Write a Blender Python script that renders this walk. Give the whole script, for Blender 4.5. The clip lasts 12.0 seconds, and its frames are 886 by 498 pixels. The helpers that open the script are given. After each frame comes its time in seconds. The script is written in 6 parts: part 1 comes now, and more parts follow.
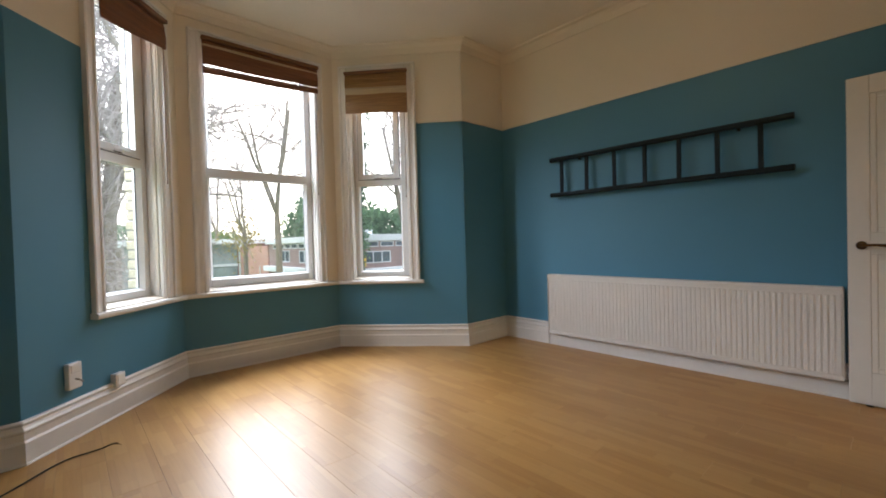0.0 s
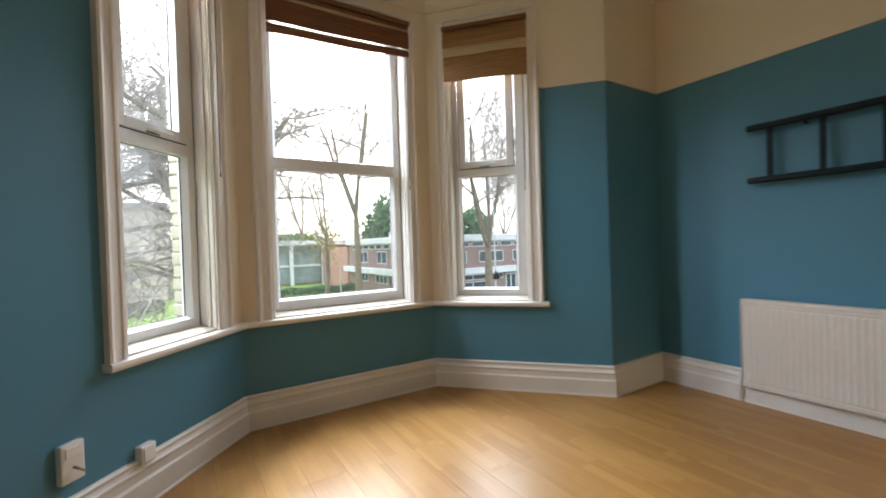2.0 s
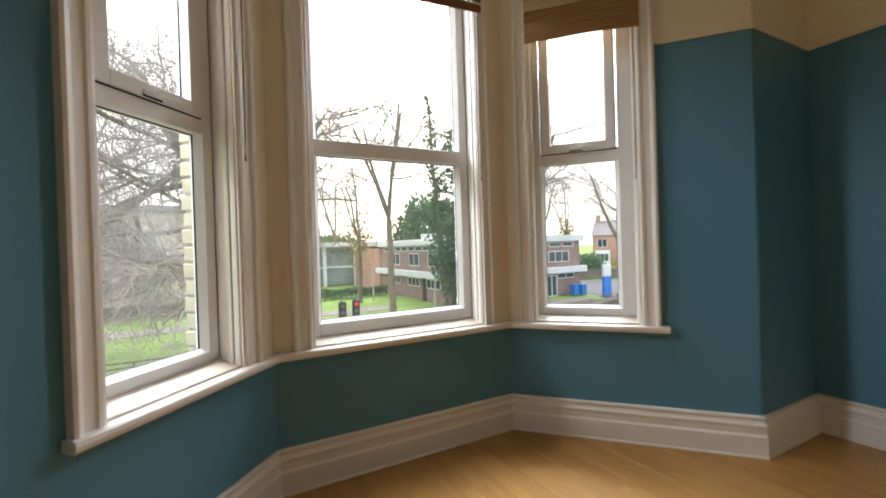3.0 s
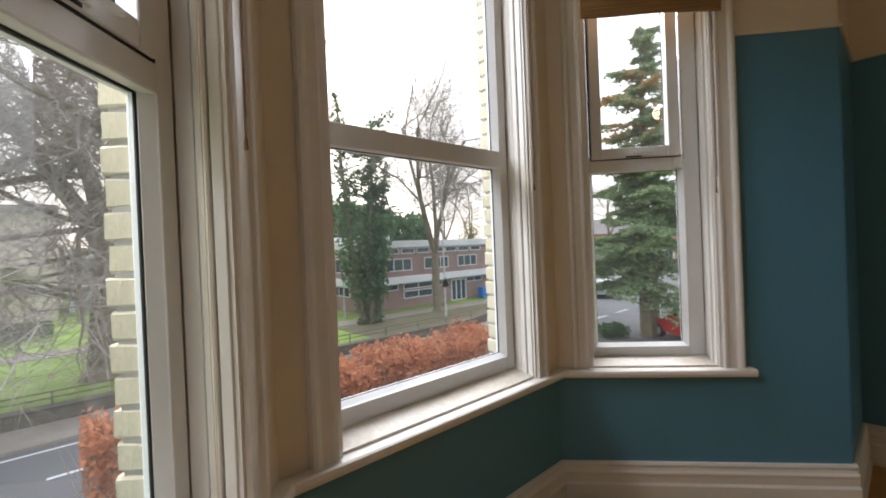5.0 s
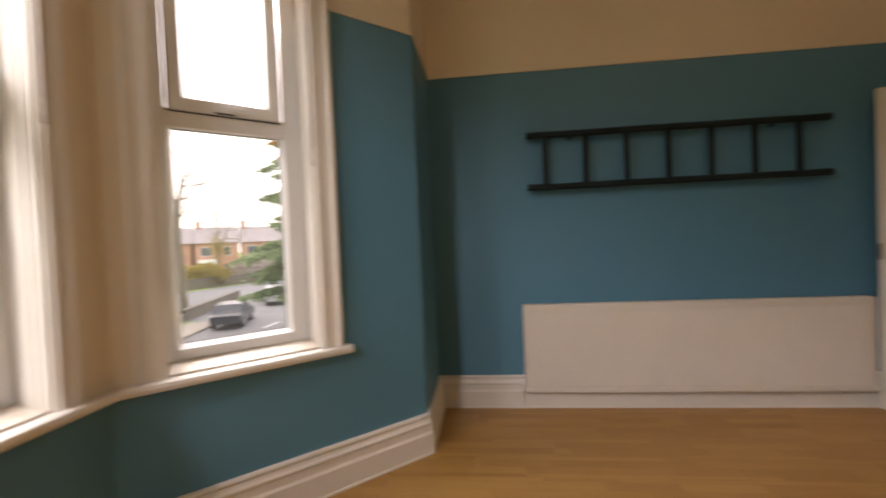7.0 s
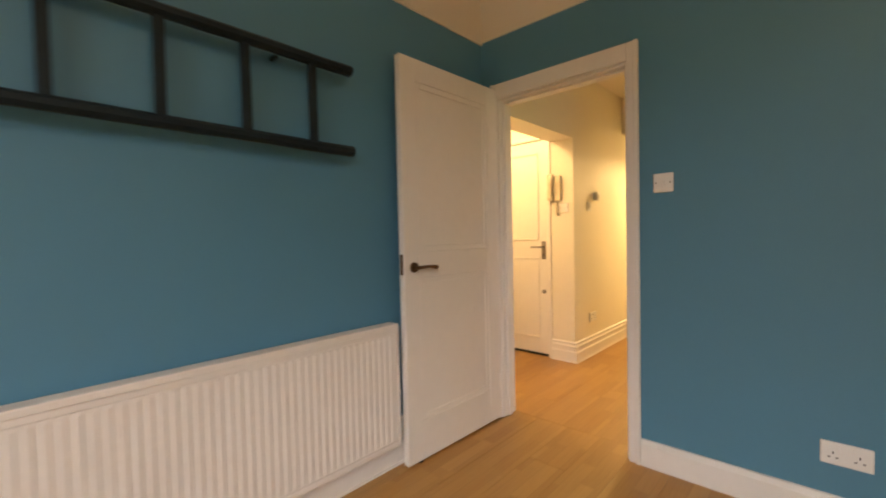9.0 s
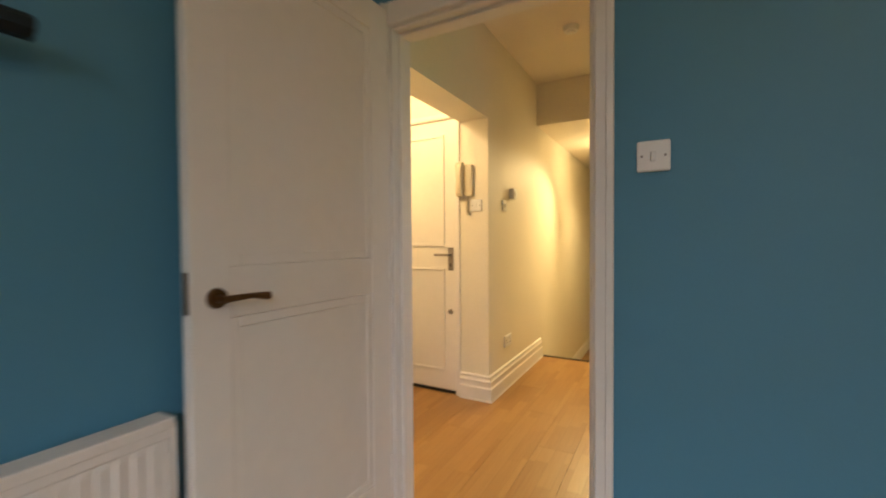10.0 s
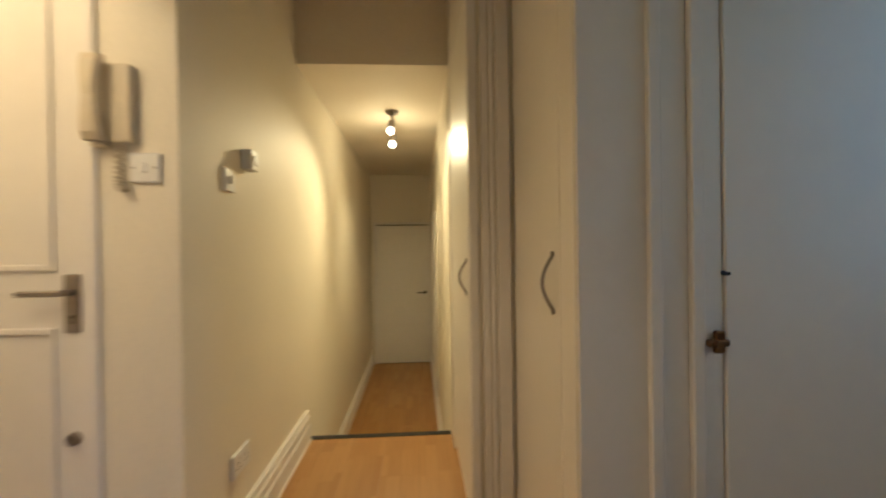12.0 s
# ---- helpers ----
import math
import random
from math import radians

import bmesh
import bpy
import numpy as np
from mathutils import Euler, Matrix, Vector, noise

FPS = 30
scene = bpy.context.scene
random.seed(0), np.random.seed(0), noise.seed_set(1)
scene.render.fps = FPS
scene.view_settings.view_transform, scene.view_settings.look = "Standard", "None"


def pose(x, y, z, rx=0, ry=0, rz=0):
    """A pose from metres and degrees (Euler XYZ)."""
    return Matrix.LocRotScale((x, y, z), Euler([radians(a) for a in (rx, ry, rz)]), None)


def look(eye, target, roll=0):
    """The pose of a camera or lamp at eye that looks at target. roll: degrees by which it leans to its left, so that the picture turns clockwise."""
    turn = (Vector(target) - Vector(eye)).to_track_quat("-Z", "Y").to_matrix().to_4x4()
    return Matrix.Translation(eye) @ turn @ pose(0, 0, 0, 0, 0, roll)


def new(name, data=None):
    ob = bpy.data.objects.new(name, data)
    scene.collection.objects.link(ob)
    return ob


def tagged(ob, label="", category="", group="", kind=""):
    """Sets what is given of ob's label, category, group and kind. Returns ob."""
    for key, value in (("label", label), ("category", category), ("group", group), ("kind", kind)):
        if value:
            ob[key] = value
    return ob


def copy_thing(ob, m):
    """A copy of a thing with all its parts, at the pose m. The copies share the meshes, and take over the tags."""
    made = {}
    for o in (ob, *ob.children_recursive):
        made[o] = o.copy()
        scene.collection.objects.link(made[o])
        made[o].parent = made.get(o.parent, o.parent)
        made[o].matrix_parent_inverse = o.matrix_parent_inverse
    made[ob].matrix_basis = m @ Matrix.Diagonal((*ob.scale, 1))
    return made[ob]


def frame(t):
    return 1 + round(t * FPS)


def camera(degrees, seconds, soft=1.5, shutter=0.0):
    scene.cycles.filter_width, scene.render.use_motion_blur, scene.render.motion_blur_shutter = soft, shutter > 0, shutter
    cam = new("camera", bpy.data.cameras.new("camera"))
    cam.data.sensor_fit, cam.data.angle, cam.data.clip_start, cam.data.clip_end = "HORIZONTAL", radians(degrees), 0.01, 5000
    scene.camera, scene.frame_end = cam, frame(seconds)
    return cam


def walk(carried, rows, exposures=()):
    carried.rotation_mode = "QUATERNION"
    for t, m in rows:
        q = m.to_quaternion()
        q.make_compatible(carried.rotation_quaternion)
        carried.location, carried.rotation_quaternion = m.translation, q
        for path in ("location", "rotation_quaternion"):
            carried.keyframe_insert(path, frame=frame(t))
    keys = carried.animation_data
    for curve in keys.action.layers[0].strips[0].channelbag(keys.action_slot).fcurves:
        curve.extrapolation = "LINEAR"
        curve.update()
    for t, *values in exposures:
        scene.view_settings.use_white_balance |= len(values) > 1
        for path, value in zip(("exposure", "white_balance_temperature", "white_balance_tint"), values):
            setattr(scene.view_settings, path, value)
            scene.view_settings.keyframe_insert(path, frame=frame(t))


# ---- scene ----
cam = camera(93.7, 12.0, soft=1.8, shutter=0.5)
PATH = [
    (0, (-3.693, 0.559, 1.076), (-2.349, 2.04, 1.042), -1.6),
    (0.5, (-3.596, 0.724, 1.097), (-2.26, 2.213, 1.069), -1.6),
    (1, (-3.488, 0.946, 1.123), (-2.213, 2.487, 1.092), -1.6),
    (1.5, (-3.375, 1.29, 1.156), (-2.202, 2.909, 1.124), -1.7),
    (2, (-3.3, 1.658, 1.156), (-2.232, 3.348, 1.132), -1.8),
    (2.5, (-3.226, 2.046, 1.172), (-2.244, 3.788, 1.154), -1.9),
    (3, (-3.198, 2.407, 1.192), (-2.252, 4.169, 1.18), -1.8),
    (3.2, (-3.191, 2.536, 1.212), (-2.244, 4.298, 1.203), -1.9),
    (4.8, (-3.377, 3.357, 1.336), (-2.082, 4.881, 1.327), -2.1),
    (5, (-3.399, 3.378, 1.347), (-2.067, 4.871, 1.332), -2.3),
    (5.5, (-3.443, 3.43, 1.343), (-1.973, 4.786, 1.326), -2.6),
    (6, (-3.408, 3.437, 1.328), (-1.759, 4.568, 1.302), -2.8),
    (6.5, (-3.227, 3.33, 1.251), (-1.379, 4.094, 1.231), -2.7),
    (7, (-2.921, 3.218, 1.183), (-0.932, 3.419, 1.141), -2.4),
    (7.5, (-2.659, 3.029, 1.141), (-0.692, 2.669, 1.091), -1.9),
    (7.7, (-2.521, 2.912, 1.134), (-0.598, 2.364, 1.081), -2.3),
    (9.3, (-1.414, 1.917, 1.137), (-0.191, 0.336, 1.081), -0.8),
    (9.5, (-1.309, 1.778, 1.143), (-0.162, 0.141, 1.092), -0.6),
    (10, (-1.085, 1.338, 1.124), (-0.12, -0.413, 1.079), -0.4),
    (10.5, (-0.908, 0.946, 1.14), (-0.116, -0.891, 1.103), -0.4),
    (11, (-0.762, 0.549, 1.153), (-0.163, -1.359, 1.126), -0.4),
    (11.5, (-0.648, 0.201, 1.104), (-0.33, -1.774, 1.09), -0.7),
    (12, (-0.653, -0.095, 1.126), (-0.773, -2.092, 1.118), -0.8),
]
EXPOSURES = [(0, 0.40, 5850, 13), (2.0, 0.36, 5950, 11), (3.2, 0.0, 6350, 13), (4.8, -0.50, 6300, 14), (6.0, -0.46, 6450, 17), (7.0, 0.20, 7300, 23), (7.7, 0.66, 7500, 29), (9.3, 0.92, 6800, 17), (10.2, 0.50, 5950, 13), (11.2, 0.16, 5650, 14), (12, 0.09, 5050, 13)]
walk(cam, [(t, look(eye, target, roll)) for t, eye, target, roll in PATH], EXPOSURES)

# ---- world and large lights ----
SKY = 1.7
world = bpy.data.worlds.new("overcast_sky")
scene.world = world
world.use_nodes = True
wn, wl = world.node_tree.nodes, world.node_tree.links
wn.clear()
w_out = wn.new("ShaderNodeOutputWorld")
w_bg = wn.new("ShaderNodeBackground")
w_sky = wn.new("ShaderNodeTexSky")
w_sky.sky_type = "NISHITA"
w_sky.sun_disc = False
w_sky.sun_elevation = radians(32)
w_sky.sun_rotation = radians(20)
w_sky.air_density, w_sky.dust_density = 1.0, 4.0
w_low = wn.new("ShaderNodeMix")
w_low.data_type = "RGBA"
w_low.inputs["Factor"].default_value = 0.06
w_tc = wn.new("ShaderNodeTexCoord")
w_sep = wn.new("ShaderNodeSeparateXYZ")
w_ramp = wn.new("ShaderNodeMapRange")
w_ramp.inputs["From Min"].default_value, w_ramp.inputs["From Max"].default_value = 0.0, 1.0
w_ramp.inputs["To Min"].default_value, w_ramp.inputs["To Max"].default_value = 1.0, 2.2
w_cloud = wn.new("ShaderNodeTexNoise")
w_cloud.inputs["Scale"].default_value = 2.2
w_cloud.inputs["Detail"].default_value = 5
w_cr = wn.new("ShaderNodeMapRange")
w_cr.inputs["To Min"].default_value, w_cr.inputs["To Max"].default_value = 0.86, 1.14
w_mul = wn.new("ShaderNodeMath")
w_mul.operation = "MULTIPLY"
w_comb = wn.new("ShaderNodeCombineColor")
wl.new(w_tc.outputs["Generated"], w_sep.inputs[0])
wl.new(w_sep.outputs["Z"], w_ramp.inputs["Value"])
wl.new(w_tc.outputs["Generated"], w_cloud.inputs["Vector"])
wl.new(w_cloud.outputs["Fac"], w_cr.inputs["Value"])
wl.new(w_ramp.outputs[0], w_mul.inputs[0])
wl.new(w_cr.outputs[0], w_mul.inputs[1])
for ch in ("Red", "Green", "Blue"):
    wl.new(w_mul.outputs[0], w_comb.inputs[ch])
wl.new(w_comb.outputs[0], w_low.inputs["A"])
wl.new(w_sky.outputs[0], w_low.inputs["B"])
wl.new(w_low.outputs["Result"], w_bg.inputs["Color"])
w_bg.inputs["Strength"].default_value = SKY
wl.new(w_bg.outputs[0], w_out.inputs["Surface"])

sun = new("sun", bpy.data.lights.new("sun", "SUN"))
sun.data.energy, sun.data.angle, sun.data.color = 0.9, radians(14), (1.0, 0.97, 0.92)
sun.matrix_world = look((-2.2 + 8, 30, 20), (-2.2, 0, 0))


def area_lamp(name, eye, target, sx, sy, watts, colour):
    lamp = new(name, bpy.data.lights.new(name, "AREA"))
    lamp.data.shape, lamp.data.size, lamp.data.size_y = "RECTANGLE", sx, sy
    lamp.data.energy, lamp.data.color = watts, colour
    lamp.matrix_world = look(eye, target)
    return lamp


# unseen area lamp added before the bay, boosts the upper sky's light indoors
area_lamp("sky_light_over_bay", (-2.26, 8.4, 6.0), (-2.26, 4.2, 1.5), 13.0, 3.6, 1450, (0.90, 0.95, 1.0))
# added lamps hidden above each bay window's head, boosting the sky's light
for lamp_x, lamp_y, in_x, in_y, lamp_w, lamp_watts in ((-4.40, 5.05, -1.30, 2.26, 1.5, 145), (-2.27, 6.05, -2.27, 1.50, 1.9, 45), (-0.15, 5.00, -3.20, 2.25, 1.4, 90)):
    area_lamp("sky_light_at_window", (lamp_x, lamp_y, 3.05), (in_x, in_y, 1.20), lamp_w, 0.5, lamp_watts, (0.93, 0.97, 1.0))


# added bluish lamp behind the assumed hall window, brightens the cupboard door
area_lamp("fill_at_hall_window", (-2.24, -0.56, 1.55), (0.0, -0.75, 1.2), 0.5, 1.05, 0.62, (0.52, 0.62, 1.0))


def bulb_lamp(name, p, watts, colour, radius=0.03):
    lamp = new(name, bpy.data.lights.new(name, "POINT"))
    lamp.data.energy, lamp.data.color, lamp.data.shadow_soft_size = watts, colour, radius
    lamp.location = p
    return lamp


WARM = (1.0, 0.72, 0.30)
# unseen warm lamp added in mid-room to lift the upper walls and ceiling
bulb_lamp("room_fill_lamp", (-2.26, 1.75, 2.74), 8.5, (1.0, 0.72, 0.43), 0.07)
# unseen warm lamp added to brighten the lobby and front door
bulb_lamp("lobby_fill_lamp", (0.60, -0.40, 2.22), 18, (1.0, 0.72, 0.36), 0.06)
bulb_lamp("corridor_bulb", (-0.45, -3.45, 1.90), 5, WARM, 0.04)


def spot_lamp(name, p, target, watts):
    lamp = new(name, bpy.data.lights.new(name, "SPOT"))
    lamp.data.energy, lamp.data.color, lamp.data.shadow_soft_size = watts, WARM, 0.05
    lamp.data.spot_size, lamp.data.spot_blend = radians(105), 1.0
    lamp.matrix_world = look(p, target)
    return lamp


# the corridor's two reflector bulbs, turned down and towards the lobby
spot_lamp("spot_lamp_near", (-0.45, -3.33, 1.97), (-0.36, -1.6, -0.1), 92)
spot_lamp("spot_lamp_far", (-0.45, -3.55, 1.93), (-0.45, -4.4, 0.4), 48)

# ---- materials ----


def material(name, colour, rough=0.5, metal=0.0, var=0.12, scale=3.0, fine=60.0, bump=0.0, bump_scale=80.0, tint=None, spec=0.5):
    """Procedural paint, metal and the like: two scales of variation, fine relief."""
    m = bpy.data.materials.new(name)
    m.use_nodes = True
    n, l = m.node_tree.nodes, m.node_tree.links
    b = n["Principled BSDF"]
    b.inputs["Metallic"].default_value = metal
    b.inputs["Specular IOR Level"].default_value = spec
    tc = n.new("ShaderNodeTexCoord")
    big, small = n.new("ShaderNodeTexNoise"), n.new("ShaderNodeTexNoise")
    big.inputs["Scale"].default_value, big.inputs["Detail"].default_value = scale, 4
    small.inputs["Scale"].default_value, small.inputs["Detail"].default_value = fine, 3
    for t in (big, small):
        l.new(tc.outputs["Object"], t.inputs["Vector"])
    mixn = n.new("ShaderNodeMath")
    mixn.operation = "MULTIPLY_ADD"
    mixn.inputs[1].default_value = 0.4
    l.new(small.outputs["Fac"], mixn.inputs[0])
    half = n.new("ShaderNodeMath")
    half.operation = "MULTIPLY"
    half.inputs[1].default_value = 0.6
    l.new(big.outputs["Fac"], half.inputs[0])
    l.new(half.outputs[0], mixn.inputs[2])
    ramp = n.new("ShaderNodeMix")
    ramp.data_type = "RGBA"
    c = Vector(colour)
    t2 = Vector(tint) if tint else c * (1 - var)
    lo = c * (1 + var * 0.5)
    ramp.inputs["A"].default_value = (*t2, 1)
    ramp.inputs["B"].default_value = (*[min(1, v) for v in lo], 1)
    sharpen = n.new("ShaderNodeMapRange")
    sharpen.inputs["From Min"].default_value, sharpen.inputs["From Max"].default_value = 0.3, 0.7
    l.new(mixn.outputs[0], sharpen.inputs["Value"])
    l.new(sharpen.outputs[0], ramp.inputs["Factor"])
    l.new(ramp.outputs["Result"], b.inputs["Base Color"])
    rr = n.new("ShaderNodeMapRange")
    rr.inputs["To Min"].default_value, rr.inputs["To Max"].default_value = max(0.02, rough - 0.08), min(1, rough + 0.08)
    l.new(small.outputs["Fac"], rr.inputs["Value"])
    l.new(rr.outputs[0], b.inputs["Roughness"])
    if bump:
        bt = n.new("ShaderNodeTexNoise")
        bt.inputs["Scale"].default_value, bt.inputs["Detail"].default_value = bump_scale, 4
        l.new(tc.outputs["Object"], bt.inputs["Vector"])
        bn = n.new("ShaderNodeBump")
        bn.inputs["Strength"].default_value, bn.inputs["Distance"].default_value = bump, 0.004
        l.new(bt.outputs["Fac"], bn.inputs["Height"])
        l.new(bn.outputs[0], b.inputs["Normal"])
    return m


BLUE = material("blue_wall_paint", (0.080, 0.236, 0.345), 0.55, var=0.06, scale=1.3, fine=140, bump=0.12, bump_scale=160)
CREAM = material("cream_wall_paint", (0.80, 0.71, 0.57), 0.6, var=0.04, scale=1.1, fine=90, bump=0.12, bump_scale=120)
HALLPAINT = material("hall_wall_paint", (0.80, 0.74, 0.60), 0.6, var=0.06, scale=1.2, fine=90, bump=0.12, bump_scale=120)
CEILING = material("ceiling_paint", (0.80, 0.73, 0.61), 0.7, var=0.06, scale=1.4, fine=70, bump=0.2, bump_scale=60)
GLOSS = material("white_gloss_paint", (0.79, 0.75, 0.69), 0.42, var=0.05, scale=2.2, fine=24, bump=0.05, bump_scale=40)
DOORPAINT = material("white_door_paint", (0.80, 0.76, 0.69), 0.42, var=0.04, scale=1.6, fine=20, bump=0.05, bump_scale=35)
UPVC = material("white_upvc", (0.76, 0.76, 0.75), 0.40, var=0.05, scale=5, fine=30)
WORN = material("worn_sill_paint", (0.68, 0.64, 0.58), 0.5, var=0.2, scale=6, fine=45, bump=0.2, bump_scale=50, tint=(0.50, 0.42, 0.32))
RADPAINT = material("radiator_enamel", (0.80, 0.75, 0.68), 0.42, var=0.05, scale=5, fine=40)
PLASTIC = material("white_plastic", (0.80, 0.79, 0.75), 0.40, var=0.05, scale=8, fine=40)
DARKWOOD = material("dark_painted_wood", (0.010, 0.020, 0.026), 0.62, spec=0.25, var=0.4, scale=9, fine=70, bump=0.3, bump_scale=60)
BRASS = material("aged_brass", (0.16, 0.085, 0.035), 0.42, metal=0.9, var=0.4, scale=20, fine=90)
STEEL = material("brushed_steel", (0.33, 0.30, 0.27), 0.40, metal=1.0, var=0.15, scale=15, fine=120)
RUBBER = material("dark_gap", (0.012, 0.010, 0.008), 0.7, var=0.3)
BLINDWOOD = material("blind_wood", (0.20, 0.085, 0.030), 0.5, var=0.35, scale=6, fine=60, bump=0.1)


def woven(name, colour, dark):
    """Thin reeds lying flat side by side."""
    m = bpy.data.materials.new(name)
    m.use_nodes = True
    n, l = m.node_tree.nodes, m.node_tree.links
    b = n["Principled BSDF"]
    tc, mp, ns, rp, bp = n.new("ShaderNodeTexCoord"), n.new("ShaderNodeMapping"), n.new("ShaderNodeTexNoise"), n.new("ShaderNodeValToRGB"), n.new("ShaderNodeBump")
    mp.inputs["Scale"].default_value = (2.5, 2.5, 130)
    ns.inputs["Scale"].default_value, ns.inputs["Detail"].default_value = 1.5, 4
    rp.color_ramp.elements[0].position, rp.color_ramp.elements[0].color = 0.33, (*dark, 1)
    rp.color_ramp.elements[1].position, rp.color_ramp.elements[1].color = 0.68, (*colour, 1)
    bp.inputs["Strength"].default_value, bp.inputs["Distance"].default_value = 0.5, 0.002
    l.new(tc.outputs["Object"], mp.inputs["Vector"])
    l.new(mp.outputs[0], ns.inputs["Vector"])
    l.new(ns.outputs["Fac"], rp.inputs[0])
    l.new(rp.outputs[0], b.inputs["Base Color"])
    l.new(ns.outputs["Fac"], bp.inputs["Height"])
    l.new(bp.outputs[0], b.inputs["Normal"])
    b.inputs["Roughness"].default_value = 0.6
    return m


BLINDCLOTH = woven("blind_bamboo", (0.36, 0.20, 0.075), (0.20, 0.10, 0.035))
BLINDDARK = woven("blind_dark_reed", (0.235, 0.085, 0.028), (0.11, 0.038, 0.014))
BLINDPALE = woven("blind_pale_lining", (0.55, 0.43, 0.28), (0.40, 0.29, 0.17))


def laminate():
    """Three-strip beech laminate: strips and blocks across each board, grain along it."""
    m = bpy.data.materials.new("beech_laminate")
    m.use_nodes = True
    n, l = m.node_tree.nodes, m.node_tree.links
    b = n["Principled BSDF"]

    def math_node(op, a, c=None, d=None):
        k = n.new("ShaderNodeMath")
        k.operation = op
        for q, v in enumerate((a, c, d)):
            if v is None:
                continue
            if isinstance(v, (int, float)):
                k.inputs[q].default_value = v
            else:
                l.new(v, k.inputs[q])
        return k.outputs[0]

    tc, info = n.new("ShaderNodeTexCoord"), n.new("ShaderNodeObjectInfo")
    sep = n.new("ShaderNodeSeparateXYZ")
    l.new(tc.outputs["Object"], sep.inputs[0])
    rnd = info.outputs["Random"]
    strip = math_node("FLOOR", math_node("MULTIPLY", math_node("ADD", sep.outputs["X"], 10.0), 1 / 0.0643))
    w1 = n.new("ShaderNodeTexWhiteNoise")
    w1.noise_dimensions = "2D"
    c1 = n.new("ShaderNodeCombineXYZ")
    l.new(strip, c1.inputs[0])
    l.new(math_node("MULTIPLY", rnd, 57.0), c1.inputs[1])
    l.new(c1.outputs[0], w1.inputs["Vector"])
    along_ = math_node("MULTIPLY_ADD", sep.outputs["Y"], 1 / 0.36, math_node("MULTIPLY", w1.outputs["Value"], 7.0))
    block = math_node("FLOOR", along_)
    w2 = n.new("ShaderNodeTexWhiteNoise")
    w2.noise_dimensions = "3D"
    c2 = n.new("ShaderNodeCombineXYZ")
    l.new(strip, c2.inputs[0])
    l.new(block, c2.inputs[1])
    l.new(math_node("MULTIPLY", rnd, 91.0), c2.inputs[2])
    l.new(c2.outputs[0], w2.inputs["Vector"])
    mp = n.new("ShaderNodeMapping")
    mp.inputs["Scale"].default_value = (70, 3.0, 20)
    l.new(tc.outputs["Object"], mp.inputs["Vector"])
    grain = n.new("ShaderNodeTexNoise")
    grain.inputs["Scale"].default_value, grain.inputs["Detail"].default_value, grain.inputs["Distortion"].default_value = 1.6, 5, 0.4
    l.new(mp.outputs[0], grain.inputs["Vector"])
    fac = math_node("MULTIPLY_ADD", w2.outputs["Value"], 0.48, math_node("MULTIPLY", grain.outputs["Fac"], 0.52))
    ramp = n.new("ShaderNodeValToRGB")
    e = ramp.color_ramp.elements
    e[0].position, e[0].color = 0.10, (0.320, 0.150, 0.036, 1)
    e[1].position, e[1].color = 0.95, (0.455, 0.258, 0.080, 1)
    mid = e.new(0.5)
    mid.color = (0.388, 0.203, 0.055, 1)
    l.new(fac, ramp.inputs[0])
    # dark hair-line between the strips
    fx = math_node("FRACT", math_node("MULTIPLY", math_node("ADD", sep.outputs["X"], 10.0), 1 / 0.0643))
    edge = math_node("LESS_THAN", math_node("ABSOLUTE", math_node("SUBTRACT", fx, 0.5)), 0.487)
    fy = math_node("FRACT", along_)
    edge2 = math_node("LESS_THAN", math_node("ABSOLUTE", math_node("SUBTRACT", fy, 0.5)), 0.4975)
    dark = math_node("MULTIPLY_ADD", math_node("MULTIPLY", edge, edge2), 0.18, 0.82)
    mul = n.new("ShaderNodeMix")
    mul.data_type, mul.blend_type = "RGBA", "MULTIPLY"
    mul.inputs["Factor"].default_value = 1.0
    l.new(ramp.outputs[0], mul.inputs["A"])
    cc = n.new("ShaderNodeCombineColor")
    for ch in ("Red", "Green", "Blue"):
        l.new(dark, cc.inputs[ch])
    l.new(cc.outputs[0], mul.inputs["B"])
    l.new(mul.outputs["Result"], b.inputs["Base Color"])
    smear = n.new("ShaderNodeTexNoise")
    smear.inputs["Scale"].default_value = 2.5
    geo = n.new("ShaderNodeNewGeometry")
    l.new(geo.outputs["Position"], smear.inputs["Vector"])
    rr = n.new("ShaderNodeMapRange")
    rr.inputs["To Min"].default_value, rr.inputs["To Max"].default_value = 0.32, 0.41
    l.new(smear.outputs["Fac"], rr.inputs["Value"])
    l.new(rr.outputs[0], b.inputs["Roughness"])
    bn = n.new("ShaderNodeBump")
    bn.inputs["Strength"].default_value, bn.inputs["Distance"].default_value = 0.06, 0.002
    l.new(grain.outputs["Fac"], bn.inputs["Height"])
    l.new(bn.outputs[0], b.inputs["Normal"])
    return m


FLOOR = laminate()

# ---- helpers ----


def link_mesh(name, bm, mat, parent=None, label=""):
    me = bpy.data.meshes.new(name)
    bm.to_mesh(me)
    bm.free()
    ob = new(name, me)
    if mat:
        me.materials.append(mat)
    if parent:
        ob.parent = parent
    if label:
        ob["label"] = label
    return ob


def part(name, bm, mat, parent, label=""):
    return link_mesh(name, bm, mat, parent, label)


